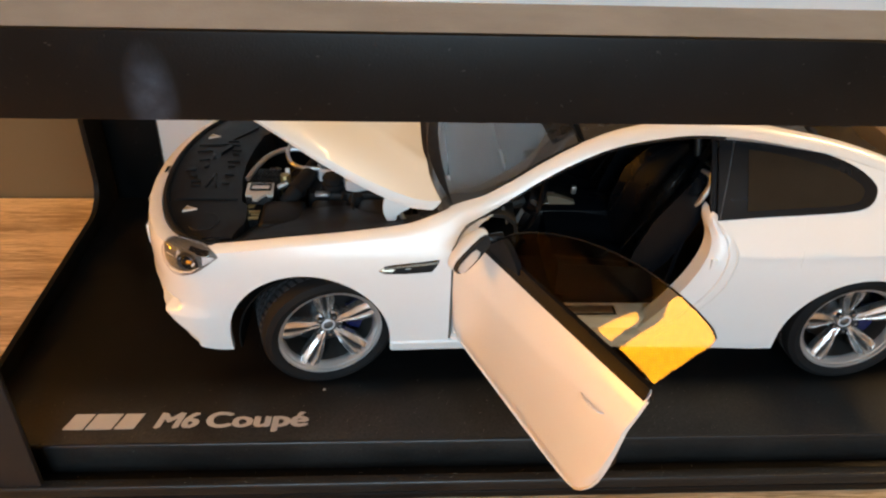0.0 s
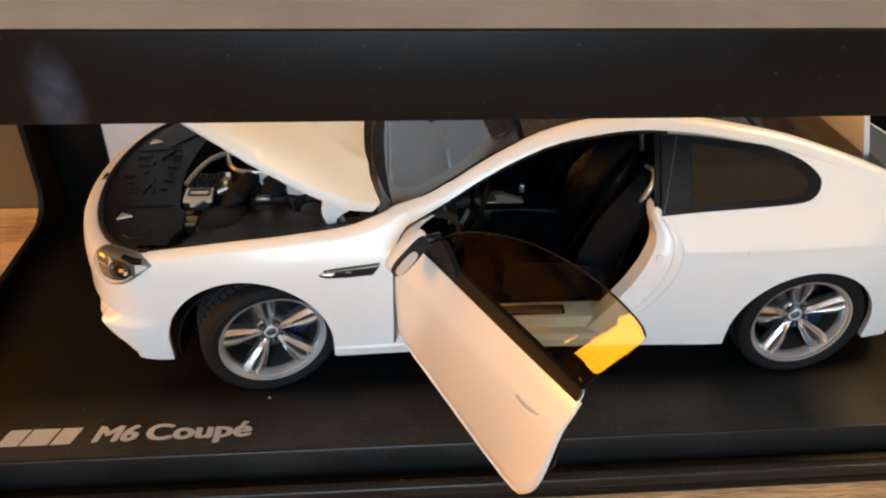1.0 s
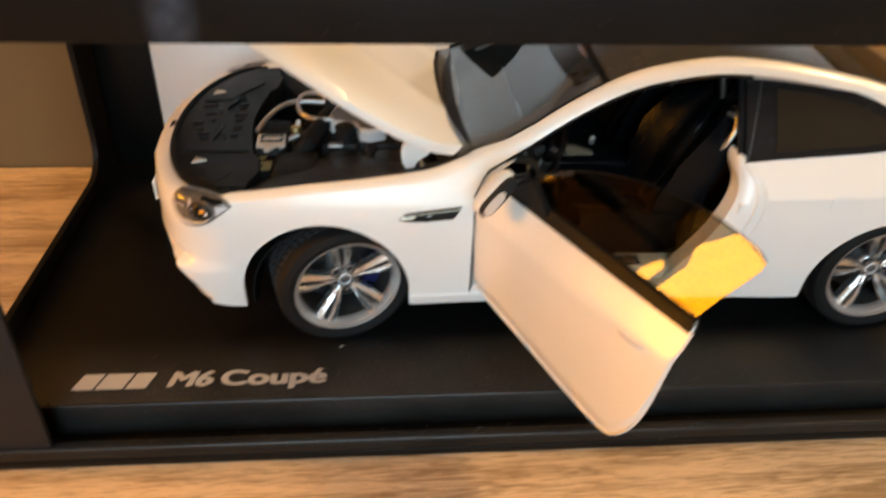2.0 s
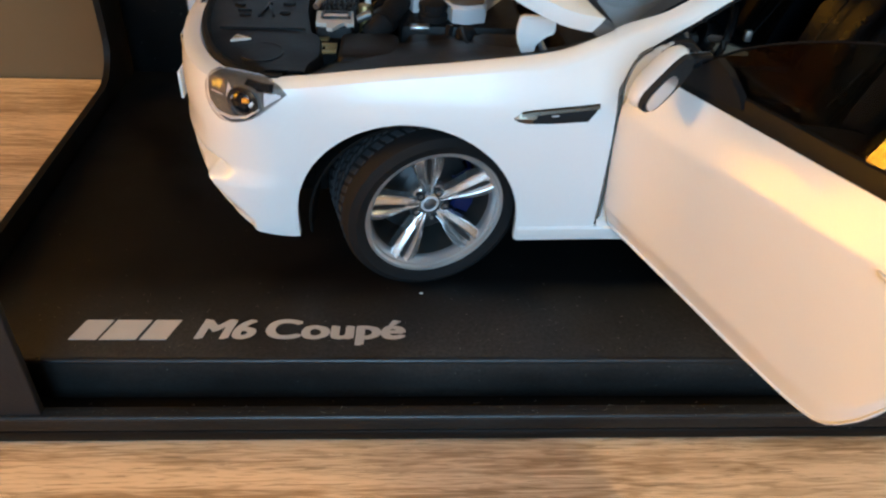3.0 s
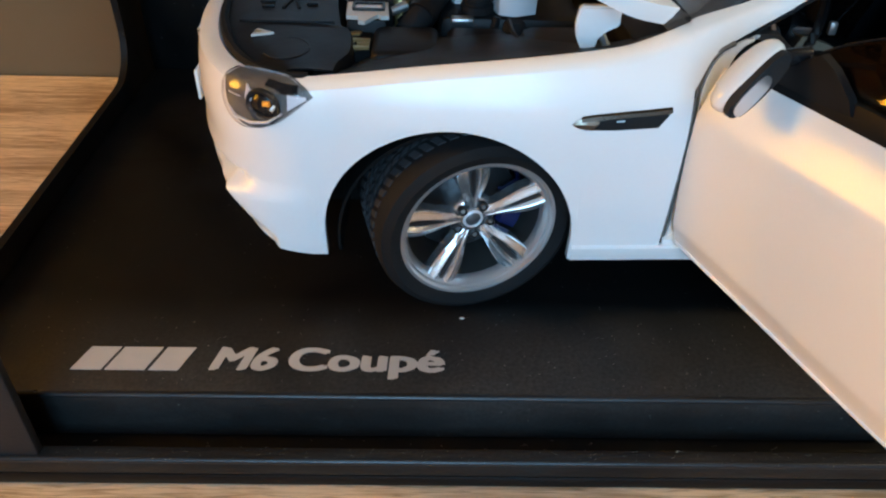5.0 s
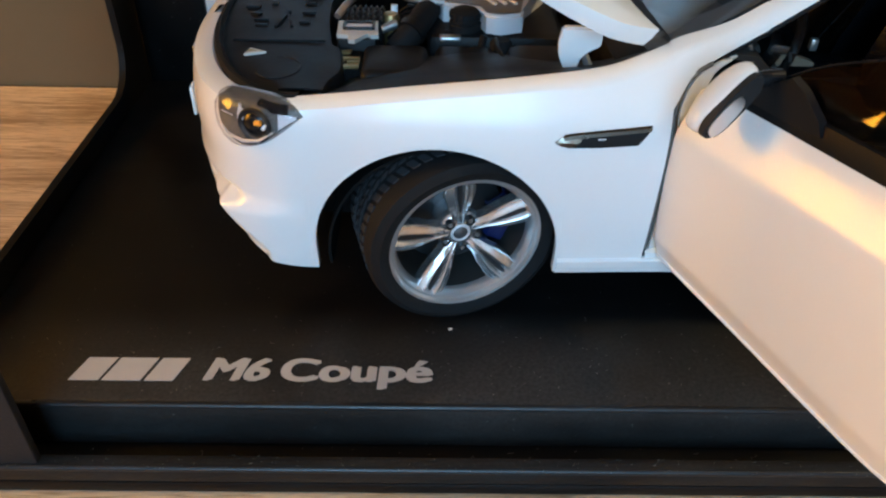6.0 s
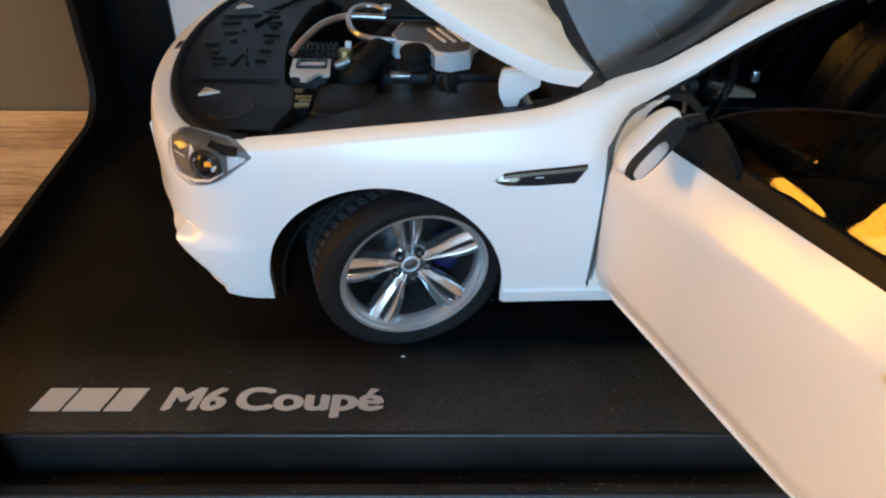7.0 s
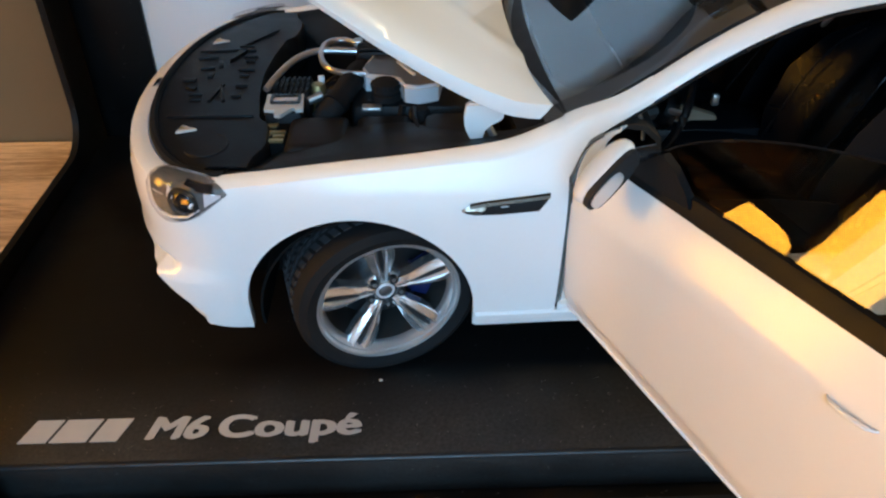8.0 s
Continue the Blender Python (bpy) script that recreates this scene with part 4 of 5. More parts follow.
def make_wheel(x, y, steer, turn, sgn=1, camber=0):
    """A wheel with its outer face towards -y; turn: how far it has rolled."""
    wheel = new("wheel")
    wheel.parent = car
    wheel.empty_display_size = 0.003
    wheel.matrix_local = P(x, y, TYRE_R) @ pose(0, 0, 0, 0, 0, steer) @ pose(0, 0, 0, camber, 0, 0) @ (Matrix.Identity(4) if sgn > 0 else pose(0, 0, 0, 0, 0, 180))
    h = TYRE_W / 2
    o = h - 0.047
    prof = [(RIM_R - 0.004, -h + 0.02), (RIM_R + 0.012, -h + 0.006), (RIM_R + 0.035, -h), (TYRE_R - 0.035, -h + 0.004), (TYRE_R - 0.012, -h + 0.018), (TYRE_R - 0.002, -h + 0.042)]
    for g in (-0.055, -0.018, 0.018, 0.055):
        prof += [(TYRE_R, g - 0.007), (TYRE_R - 0.008, g - 0.006), (TYRE_R - 0.008, g + 0.006), (TYRE_R, g + 0.007)]
    prof += [(TYRE_R - 0.002, h - 0.042), (TYRE_R - 0.02, h - 0.01), (RIM_R + 0.02, h), (RIM_R - 0.01, h - 0.02)]
    tyre = part("tyre", lathe(prof, 72), RUBBER, wheel, "black tyre with grooved tread", smooth=28)
    # tread blocks: slanting ribs between the grooves
    bm = bmesh.new()
    for k in range(52):
        q = 2 * math.pi * k / 52
        for g0, g1, skew in ((-0.108, -0.064, 0.05), (-0.046, -0.027, -0.05), (-0.009, 0.009, 0.04), (0.027, 0.046, -0.05), (0.064, 0.108, 0.05)):
            pts = []
            for g, dq in ((g0, 0), (g1, skew)):
                for r in (TYRE_R - 0.004, TYRE_R + 0.003):
                    for w in (-0.038, 0.038):
                        a = q + dq + w
                        pts.append(bm.verts.new((r * math.cos(a), g, r * math.sin(a))))
            a0, a1, b0, b1, c0, c1, d0, d1 = pts
            for f in ((b0, b1, d1, d0), (a0, b0, d0, c0), (a1, c1, d1, b1), (a0, a1, b1, b0), (c0, d0, d1, c1)):
                bm.faces.new(f)
    part("tread", bm, TREAD, tyre, smooth=20)
    # rim: outer lip, barrel and the five twin spokes
    rim = part("rim", lathe([(RIM_R + 0.004, -o - 0.022), (RIM_R - 0.002, -o - 0.028), (RIM_R - 0.012, -o - 0.026), (RIM_R - 0.018, -o - 0.014), (RIM_R - 0.026, -o - 0.012), (RIM_R - 0.032, -o + 0.0), (RIM_R - 0.038, -o + 0.012), (RIM_R - 0.040, -o + 0.03)], 64), LIP_ALLOY, wheel, "silver five twin-spoke alloy rim")
    part("barrel", lathe([(RIM_R - 0.040, -o + 0.03), (RIM_R - 0.05, 0.02), (RIM_R - 0.03, h - 0.03), (RIM_R, h - 0.02)], 48), BARREL, rim, "inner barrel, silver darkened for shade")
    for k in range(5):
        # bone-shaped spoke: two ridges that part towards the rim, a groove between them, sloping flanks
        rows, groove = [], []
        for t in (j / 18 for j in range(19)):
            r = lerp(0.046, RIM_R - 0.014, t)
            w = along([(0, 0.032), (0.12, 0.027), (0.25, 0.030), (0.45, 0.044), (0.65, 0.054), (0.82, 0.056), (1, 0.050)], t)
            g = along([(0, 0.008), (0.25, 0.011), (0.5, 0.019), (0.75, 0.025), (0.9, 0.024), (1, 0.020)], t)
            d = -o - 0.010 + RECESS * (1 - t) ** 1.5
            sink = along([(0, 0.0), (0.14, 0.002), (0.35, 0.013), (0.75, 0.020), (0.93, 0.015), (1, 0.002)], t)
            half = [(w, d + 0.055), (w, d + 0.014), (w - 0.004, d + 0.009), (lerp(w, g, 0.5), d + 0.007), (g + 0.005, d + 0.001), (g, d), (g - 0.004, d + 0.003), (g * 0.45, d + sink)]
            rows.append([(-x, y, r) for x, y in half] + [(0, d + sink * 1.1, r)] + [(x, y, r) for x, y in half[::-1]])
            if 0.26 < t < 0.95:
                v = (t - 0.26) / 0.69
                m = g * 0.40 * math.sin(math.pi * v) ** 0.35
                groove.append([(-m, d + sink - 0.005, r), (0, d + sink - 0.003, r), (m, d + sink - 0.005, r)])
        turned = Matrix.Rotation(radians(72 * k + turn), 3, "Y")
        bm = grid(rows)
        bmesh.ops.rotate(bm, verts=bm.verts, cent=(0, 0, 0), matrix=turned)
        part("spoke", bm, ALLOY, rim, smooth=35)
        # dark strip over the silver groove, standing in for its shade
        bm = grid(groove)
        bmesh.ops.rotate(bm, verts=bm.verts, cent=(0, 0, 0), matrix=turned)
        part("slot", thick(bm, 0.002), DISC, rim, "dark strip as shade in the groove between the spoke's ridges")
    g = o - RECESS
    hub = part("hub", lathe([(0.0, -g - 0.004), (0.045, -g - 0.004), (0.066, -g + 0.001), (0.080, -g + 0.010), (0.088, -g + 0.03), (0.088, 0.0)], 48), ALLOY, wheel, "silver hub", smooth=60)
    part("hub_cap", lathe([(0.0, -g - 0.012), (0.018, -g - 0.011), (0.027, -g - 0.006), (0.027, -g + 0.0)], 32), COVER_TOP, hub, "dark round badge with pale ring", smooth=60)
    part("cap_ring", lathe([(0.0265, -g - 0.006), (0.030, -g - 0.009), (0.036, -g - 0.006), (0.037, -g + 0.0)], 32), SATIN, hub, smooth=60)
    for k in range(5):
        q = radians(72 * k + 36 + turn)
        c, sn = 0.062 * math.sin(q), 0.062 * math.cos(q)
        bm = lathe([(0.016, -g + 0.004), (0.017, -g - 0.018), (0.013, -g - 0.019), (0.012, -g - 0.008)], 14)
        bmesh.ops.translate(bm, vec=(c, 0, sn), verts=bm.verts)
        part("bolt_well", bm, DISC, hub)
        bm = lathe([(0.0, -g - 0.020), (0.006, -g - 0.020), (0.009, -g - 0.015), (0.009, -g + 0.0)], 6)
        bmesh.ops.translate(bm, vec=(c, 0, sn), verts=bm.verts)
        part("wheel_bolt", bm, STEEL, hub)
    part("brake_disc", lathe([(0.07, 0.0), (0.19, -0.005), (0.192, 0.0), (0.192, 0.03), (0.07, 0.03)], 48), DISC, wheel, "steel brake disc")
    # caliper towards the rear of the wheel
    bm = bmesh.new()
    rows = []
    for k in range(13):
        q = radians(-32 + 64 * k / 12) * (1 if sgn > 0 else 1)
        c, s = math.cos(q), math.sin(q)
        rows.append([(r * c * sgn, yy, r * s) for r, yy in ((0.125, -0.03), (0.135, -0.048), (0.205, -0.048), (0.215, -0.03), (0.215, 0.03))])
    grid(rows, bm=bm)
    part("brake_caliper", thick(bm, 0.01), BLUE, wheel, "dark blue brake caliper")
    return wheel


STEER = 15.5
WHEEL_Y = 0.727
make_wheel(-0.018, -WHEEL_Y, STEER, -6, camber=3)
make_wheel(WB, -WHEEL_Y, 0, -8)
make_wheel(-0.012, WHEEL_Y, STEER, 0, -1)
make_wheel(WB, WHEEL_Y, 0, 0, -1)

# black wheel housings and underbody
for cx, x0, x1 in ((-0.03, -0.47, 0.36), (2.83, 2.40, 3.22)):
    for sgn in (-1, 1):
        ring = [(cx - 0.425 * math.cos(q), max(0.252, 0.30 + 0.425 * math.sin(q))) for q in (radians(lerp(-8, 188, k / 32)) for k in range(33))]
        bm = grid([[(x, sgn * y, z) for y in (0.885, 0.7, 0.50)] + [(lerp(cx, x, 0.5), sgn * 0.49, lerp(0.3, z, 0.5)), (lerp(cx, x, 0.05), sgn * 0.49, lerp(0.3, z, 0.05))] for x, z in ring])
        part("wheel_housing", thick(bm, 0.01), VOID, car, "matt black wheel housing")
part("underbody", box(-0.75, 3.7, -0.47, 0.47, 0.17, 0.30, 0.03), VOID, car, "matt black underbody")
part("floor_pan", box(0.42, 2.35, -0.80, 0.80, 0.19, 0.27, 0.03), DARK, car, "matt black floor pan")

# ---- lamps, badge and vent of the front ----
def nose_point(q, z, out=0.0):
    p, n = plan(q)
    mid = 1 - abs(q - 1)
    return p - n * (along(INSET, z) * lerp(1, 1.25, mid) - out) + Vector((0, 0, z))


HEAD = [(-0.025, 0.830), (0.035, 0.785), (0.11, 0.738), (0.19, 0.712), (0.265, 0.712), (0.325, 0.748), (0.35, 0.80), (0.348, 0.865), (0.30, 0.912), (0.19, 0.925), (0.085, 0.915), (0.010, 0.868)]


def on_nose(q, z, out):
    """A place on the nose's skin; q below 0 runs on along the wing, and above the rolled edge it turns inwards."""
    if q >= 0:
        mid = 1 - abs(q - 1)
        hi = lerp(front_top(NOSE_X), 0.822, min(1, mid * 1.6))
        inward = plan(q)[1] * -1
        base = nose_point(q, min(z, hi), out if z < hi else out * 0.6)
    else:
        x = NOSE_X - q
        hi, inward = front_top(x), Vector((0, 1, 0))
        base = Vector((x, -(side(x, min(z, hi)) + (out if z < hi else out * 0.6)), min(z, hi)))
    over = max(0, z - hi)
    if over:
        base += inward * over * 1.0 + Vector((0, 0, along([(0, 0), (0.02, 0.010), (0.042, 0.018), (0.07, 0.019)], over) + out * 0.7))
    return base


def head_sheet(out, shrink=0.0, sgn=1):
    ring = [(p.x, p.z) for p in smoothed([(a, 0, b) for a, b in HEAD + HEAD[:1]], 4)][:-1]
    cq, cz = 0.17, 0.81
    rows = [[on_nose(lerp(cq, q, f), lerp(cz, z, f), out * (1 if f < 0.93 else 0.4)) for q, z in ring] for f in (1 - shrink, 0.92 - shrink, 0.75, 0.5, 0.25, 0.08)]
    bm = grid(rows, closed=True)
    bm.verts.ensure_lookup_table()
    bm.faces.new(bm.verts[-len(ring):])
    bmesh.ops.scale(bm, vec=(1, sgn, 1), verts=bm.verts)
    return bm


for sgn in (1, -1):
    lamp = part("headlight", thick(head_sheet(0.004, sgn=sgn), 0.004), BOWL, car, "clear headlight with chrome reflectors")
    part("lamp_bowl", thick(head_sheet(0.008, 0.12, sgn), 0.004), BOWL, lamp, "grey lamp interior")
    part("lens", thick(head_sheet(0.026, 0.02, sgn), 0.002), LENS, lamp, "clear lamp lens")
    def put(name, bm, mat, label="", smooth=40):
        bmesh.ops.scale(bm, vec=(1, sgn, 1), verts=bm.verts)
        part(name, bm, mat, lamp, label, smooth)

    for q, z, r in ((0.150, 0.792, 0.056),):
        c = on_nose(q, z, 0.0)
        _, n = plan(q)
        for name, prof, m2 in (("reflector", [(0.75, 0.006), (0.9, 0.012), (1.0, 0.013), (1.06, 0.009), (1.06, 0.0)], DISC), ("projector", [(0.0, 0.024), (0.3, 0.022), (0.6, 0.015), (0.8, 0.004)], TRIM)):
            bm = lathe([(a * r, h) for a, h in prof], 24)
            m = Matrix.Translation(c + n * 0.004) @ Vector((0, 1, 0)).rotation_difference(n).to_matrix().to_4x4()
            bmesh.ops.transform(bm, matrix=m, verts=bm.verts)
            put(name, bm, m2)
    put("lamp_block", thick(grid([[on_nose(q, z, 0.018) for z in (0.805, 0.822, 0.838)] for q in (0.188, 0.205, 0.220)]), 0.006), SATIN, "small bright reflector block")
    put("upper_shade", thick(grid([[on_nose(lerp(0.02, 0.15, k / 8), along([(0, 0.846), (4, 0.853), (8, 0.862)], k) + d, 0.012) for d in (-0.012, 0.0, 0.014)] for k in range(9)]), 0.004), TRIM, "black upper shade")
    put("bowl_ridge", tube([on_nose(q, 0.805, 0.013) for q in (0.25, 0.28, 0.31)], 0.0025, 5), SATIN)
    # the orange highlight on the projector, added as a small amber tube
    put("lamp_highlight", tube([on_nose(0.135, 0.810, 0.026), on_nose(0.112, 0.812, 0.026)], 0.009, 8), AMBER, "amber highlight set on the projector")
    put("bulb_cap", tube([on_nose(0.104, 0.802, 0.025), on_nose(0.096, 0.798, 0.025)], 0.011, 8), SATIN)
    put("corner_reflector", thick(grid([[on_nose(lerp(-0.005, 0.055, k / 6), lerp(0.830, 0.815, k / 6) + d, 0.014) for d in (-0.020 * k / 6 - 0.004, 0.020 * k / 6 + 0.004)] for k in range(7)]), 0.004), SATIN, "bright corner reflector")
    # pale strip along the lower edge
    put("lower_strip", tube([on_nose(q, z, 0.016) for q, z in ((0.31, 0.765), (0.27, 0.738), (0.20, 0.734), (0.13, 0.748), (0.075, 0.782))], [0.003, 0.005, 0.006, 0.005, 0.003], 6), SATIN, "pale strip")

# round badge on the nose
c = nose_point(1.0, 0.822) + Vector((0.035, 0, 0.010))
for name, r, h, mat in (("badge", 0.040, 0.004, TRIM), ("badge_ring", 0.045, 0.002, STEEL)):
    bm = lathe([(0, h), (r * 0.9, h), (r, h * 0.5), (r, -0.01)], 28, axis="z")
    bmesh.ops.transform(bm, matrix=Matrix.Translation(c) @ Matrix.Rotation(radians(-30), 4, "Y"), verts=bm.verts)
    part(name, bm, mat, car, "round dark badge" if name == "badge" else "")

# grille and number plate carrier below the nose edge
for sgn in (1, -1):
    ring = [nose_point(1 - 0.03, 0.76, 0.004), nose_point(1 - 0.03, 0.56, 0.004), nose_point(1 - 0.13, 0.57, 0.004), nose_point(1 - 0.16, 0.66, 0.004), nose_point(1 - 0.13, 0.75, 0.004)]
    grille = part("grille", thick(grid([[nose_point(1 - q, z, 0.006) for z in (0.57, 0.62, 0.67, 0.72, 0.76)] for q in (0.03, 0.07, 0.11, 0.15)]), 0.004), TRIM, car, "black kidney grille")
    if sgn < 0:
        grille.scale = (1, -1, 1)
    loop = [nose_point(1 - q, z, 0.01) for q, z in ((0.03, 0.76), (0.03, 0.57), (0.13, 0.57), (0.16, 0.66), (0.14, 0.76))]
    part("grille_frame", tube(loop, 0.010, 6, closed=True), CHROME, grille, "chrome grille frame")

# side vent in the wing: chrome blade over a dark slot
VENT = [(0.285, 0.775), (0.32, 0.800), (0.44, 0.812), (0.585, 0.826), (0.575, 0.800), (0.548, 0.765), (0.42, 0.757), (0.325, 0.757)]
for sgn in (1, -1):
    def wing_patch(outline, out):
        rings = [[(lerp(0.43, x, f), lerp(0.785, z, f)) for x, z in outline] for f in (1.0, 0.7, 0.4, 0.1)]
        bm = grid([[(x, -(side(x, z) + out) * sgn, z) for x, z in ring] for ring in rings], closed=True)
        return bm
    vent = part("side_vent", thick(wing_patch(VENT, 0.003), 0.004), BAY, car, "dark wing vent with chrome blade")
    bm = grid([[(x, -(side(x, z) + o) * sgn, z) for z, o in ((z1 - 0.017, 0.004), (z1 - 0.012, 0.012), (z1 - 0.001, 0.011), (z1 + 0.003, 0.003))] for x, z1 in ((0.312, 0.797), (0.36, 0.804), (0.44, 0.812), (0.52, 0.819), (0.583, 0.826))])
    part("chrome_blade", thick(bm, 0.003), DIM_CHROME, vent, "chrome upper blade, dark reflection in its colour")
    bm = grid([[(x, -(side(x, z) + o) * sgn, z) for z, o in ((z0, 0.004), ((z0 + z1) / 2, 0.010), (z1, 0.004))] for x, z0, z1 in ((0.287, 0.772, 0.778), (0.305, 0.763, 0.792), (0.335, 0.758, 0.794), (0.350, 0.762, 0.786), (0.366, 0.778, 0.786))])
    part("vent_tip", thick(bm, 0.003), TIP_CHROME, vent, "chrome tip, brown reflection in its colour")

# seam between wing and bumper; grey tube as shade in the gap ahead of the door
for sgn in (1, -1):
    gap = [(0.652, side(0.65, z) - 0.015, z) for z in (lerp(0.33, 0.85, k / 16) for k in range(17))] + [(x, side(x, z) - 0.012, z) for x, z in ((0.658, 0.885), (0.672, 0.92), (0.692, 0.952), (0.72, 0.975), (0.76, 0.992))]
    part("door_gap", tube([(x, -y * sgn, z) for x, y, z in gap], 0.009, 6), GAP, car, "grey tube as the door gap's shade")

part("number_plate", box(-1.048, -1.036, -0.26, 0.26, 0.50, 0.62, 0.004), PAINT, car, "blank white number plate")

# ---- engine bay ----
# rails under the bonnet's edges
def bay_rail():
    rows = []
    for k in range(41):
        x = lerp(-0.52, 0.60, k / 40)
        hi = front_top(x)
        y = side(x, hi)
        inner = along([(-0.52, 0.60), (-0.42, 0.60), (-0.33, 0.50), (-0.22, 0.42), (-0.05, 0.40), (0.10, 0.41), (0.22, 0.50), (0.40, 0.58), (0.60, 0.60)], x)
        rows.append([(x, -(y - 0.078), hi + 0.004), (x, -(y - 0.10), hi + 0.006), (x, -(y - 0.115), hi - 0.004), (x, -(lerp(y - 0.115, inner, 0.3)), hi - 0.018), (x, -(lerp(y - 0.115, inner, 0.85)), hi - 0.045), (x, -inner, hi - 0.07), (x, -inner + 0.03, hi - 0.30)])
    return rows


both("bay_rail", lambda: grid(bay_rail()), BAY, 0.008, "matt black inner wing cover")
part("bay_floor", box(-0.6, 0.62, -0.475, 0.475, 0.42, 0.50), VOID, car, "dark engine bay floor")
part("firewall", box(0.50, 0.60, -0.72, 0.72, 0.42, 0.93, 0.02), BAY, car, "black firewall")
# cowl between bonnet and windscreen
part("cowl", thick(grid([[(x + 0.05 * (1 - u * u) * -1, 0.74 * u, z + 0.02 * (1 - u * u)) for u in (2 * j / 16 - 1 for j in range(17))] for x, z in ((0.50, 0.94), (0.56, 0.965), (0.60, 0.985), (0.66, 1.02))]), 0.01), BAY, car, "black windscreen cowl")

def nose_inner(q, d):
    p, n = plan(q)
    return p - n * d


# radiator cover: one bowed black sheet behind the bumper's edge with raised ribs
edge = [nose_inner(k / 40, 0.118) for k in range(41)]


def cover_front(y):
    return along([(p.y, p.x) for p in edge], -abs(y))


rows = []
for k in range(61):
    y = lerp(-0.765, 0.765, k / 60)
    x0 = cover_front(y)
    x1 = along([(0.0, -0.505), (0.2, -0.49), (0.33, -0.47), (0.41, -0.455), (0.44, -0.425), (0.62, -0.41), (0.70, -0.44), (0.765, -0.45)], abs(y))
    row = [(lerp(x0, max(x1, x0 + 0.01), v), y, 0.852 + 0.012 * min(1, v * 4) + 0.006 * math.sin(math.pi * v) - 0.010 * abs(y) ** 4) for v in (j / 12 for j in range(13))]
    rows.append(row + [(x1 + 0.008, y, 0.848), (x1 + 0.012, y, 0.70)])
cover = part("radiator_cover", thick(grid(rows), 0.006), BAY, car, "black plastic radiator cover with moulded ribs")
rng = random.Random(4)
def cover_rib(x, y, w, h, turn=0):
    part("cover_rib", box(-w / 2, w / 2, -h / 2, h / 2, -0.004, 0.005, 0.002), BAY, cover, at=P(x, y, 0.873, 0, 0, turn))


# paired dashes on the rear half, stepped mouldings in the sunk field, seams to the side panels
for y, x0, x1 in ((0.30, -0.655, -0.590), (0.255, -0.615, -0.575), (0.18, -0.615, -0.555), (0.135, -0.600, -0.560), (0.04, -0.615, -0.545), (-0.02, -0.600, -0.560), (-0.12, -0.60, -0.55), (-0.22, -0.60, -0.56)):
    cover_rib((x0 + x1) / 2, y, x1 - x0, 0.013)
for x, y, w, h, turn in ((-0.80, -0.06, 0.055, 0.030, 0), (-0.775, -0.14, 0.040, 0.022, -25), (-0.745, -0.20, 0.055, 0.014, 0), (-0.735, -0.25, 0.045, 0.014, 0), (-0.75, 0.06, 0.060, 0.016, 12), (-0.72, -0.02, 0.022, 0.040, 0), (-0.77, 0.17, 0.085, 0.014, 8), (-0.70, 0.10, 0.018, 0.060, 10)):
    cover_rib(x, y, w, h, turn)
cover_rib(-0.665, -0.19, 0.012, 0.16, -10)
cover_rib(-0.640, -0.19, 0.012, 0.16, 14)
cover_rib(-0.645, -0.398, 0.33, 0.007)
cover_rib(-0.715, 0.255, 0.21, 0.014, 6)
cover_rib(-0.575, 0.40, 0.012, 0.24, -34)
part("cover_wedge", flat([(-0.665, 0.12), (-0.610, 0.23), (-0.645, 0.24)], 0.868, 0.884), BAY, cover)
part("moulded_ring", tube([(-0.615 + 0.075 * math.cos(q), -0.615 + 0.085 * math.sin(q), 0.866) for q in (radians(-150 + 250 * k / 24) for k in range(25))], 0.005, 6), BAY, cover, "moulded arc on the side panel")
part("bay_seal", tube([nose_inner(lerp(0.0, 2.0, k / 40), 0.108) + Vector((0, 0, 0.848)) for k in range(41)], 0.019, 8), RUBBER, car, "black rubber bonnet seal")
for x, y in ((-0.715, -0.50), (-0.755, 0.37)):
    part("warning_sticker", flat([(x - 0.030, y - 0.028), (x + 0.042, y - 0.002), (x - 0.018, y + 0.030)], 0.868, 0.876), STICKER, cover, "pale triangular warning sticker")
    part("sticker_print", flat([(x - 0.024, y - 0.010), (x + 0.010, y + 0.002), (x - 0.018, y + 0.018)], 0.8765, 0.8775), BRASS, cover, "small print bars")

# pale control plate with its framed slot, over a black foot with brass coloured contacts
ecu = part("control_plate", flat([(-0.445, -0.262), (-0.302, -0.262), (-0.292, -0.395), (-0.318, -0.400), (-0.330, -0.382), (-0.346, -0.400), (-0.372, -0.445), (-0.395, -0.440), (-0.398, -0.400), (-0.440, -0.395)], 0.884, 0.898), PLATE, car, "pale metal control plate")
part("slot_frame", framed(rounded(-0.424, -0.308, -0.352, -0.284, 0.010), rounded(-0.414, -0.318, -0.344, -0.294, 0.008), 0.895, 0.908, "z"), TRIM, ecu, "dark slot frame")
part("slot_bar", box(-0.412, -0.320, -0.342, -0.298, 0.896, 0.903, 0.003), SATIN, ecu, "pale bar in the slot")
part("plate_foot", box(-0.44, -0.30, -0.40, -0.265, 0.5, 0.883, 0.01), BAY, car, "black box foot")
part("contact_block", box(-0.435, -0.345, -0.57, -0.405, 0.60, 0.845, 0.008), VOID, car, "black contact block")
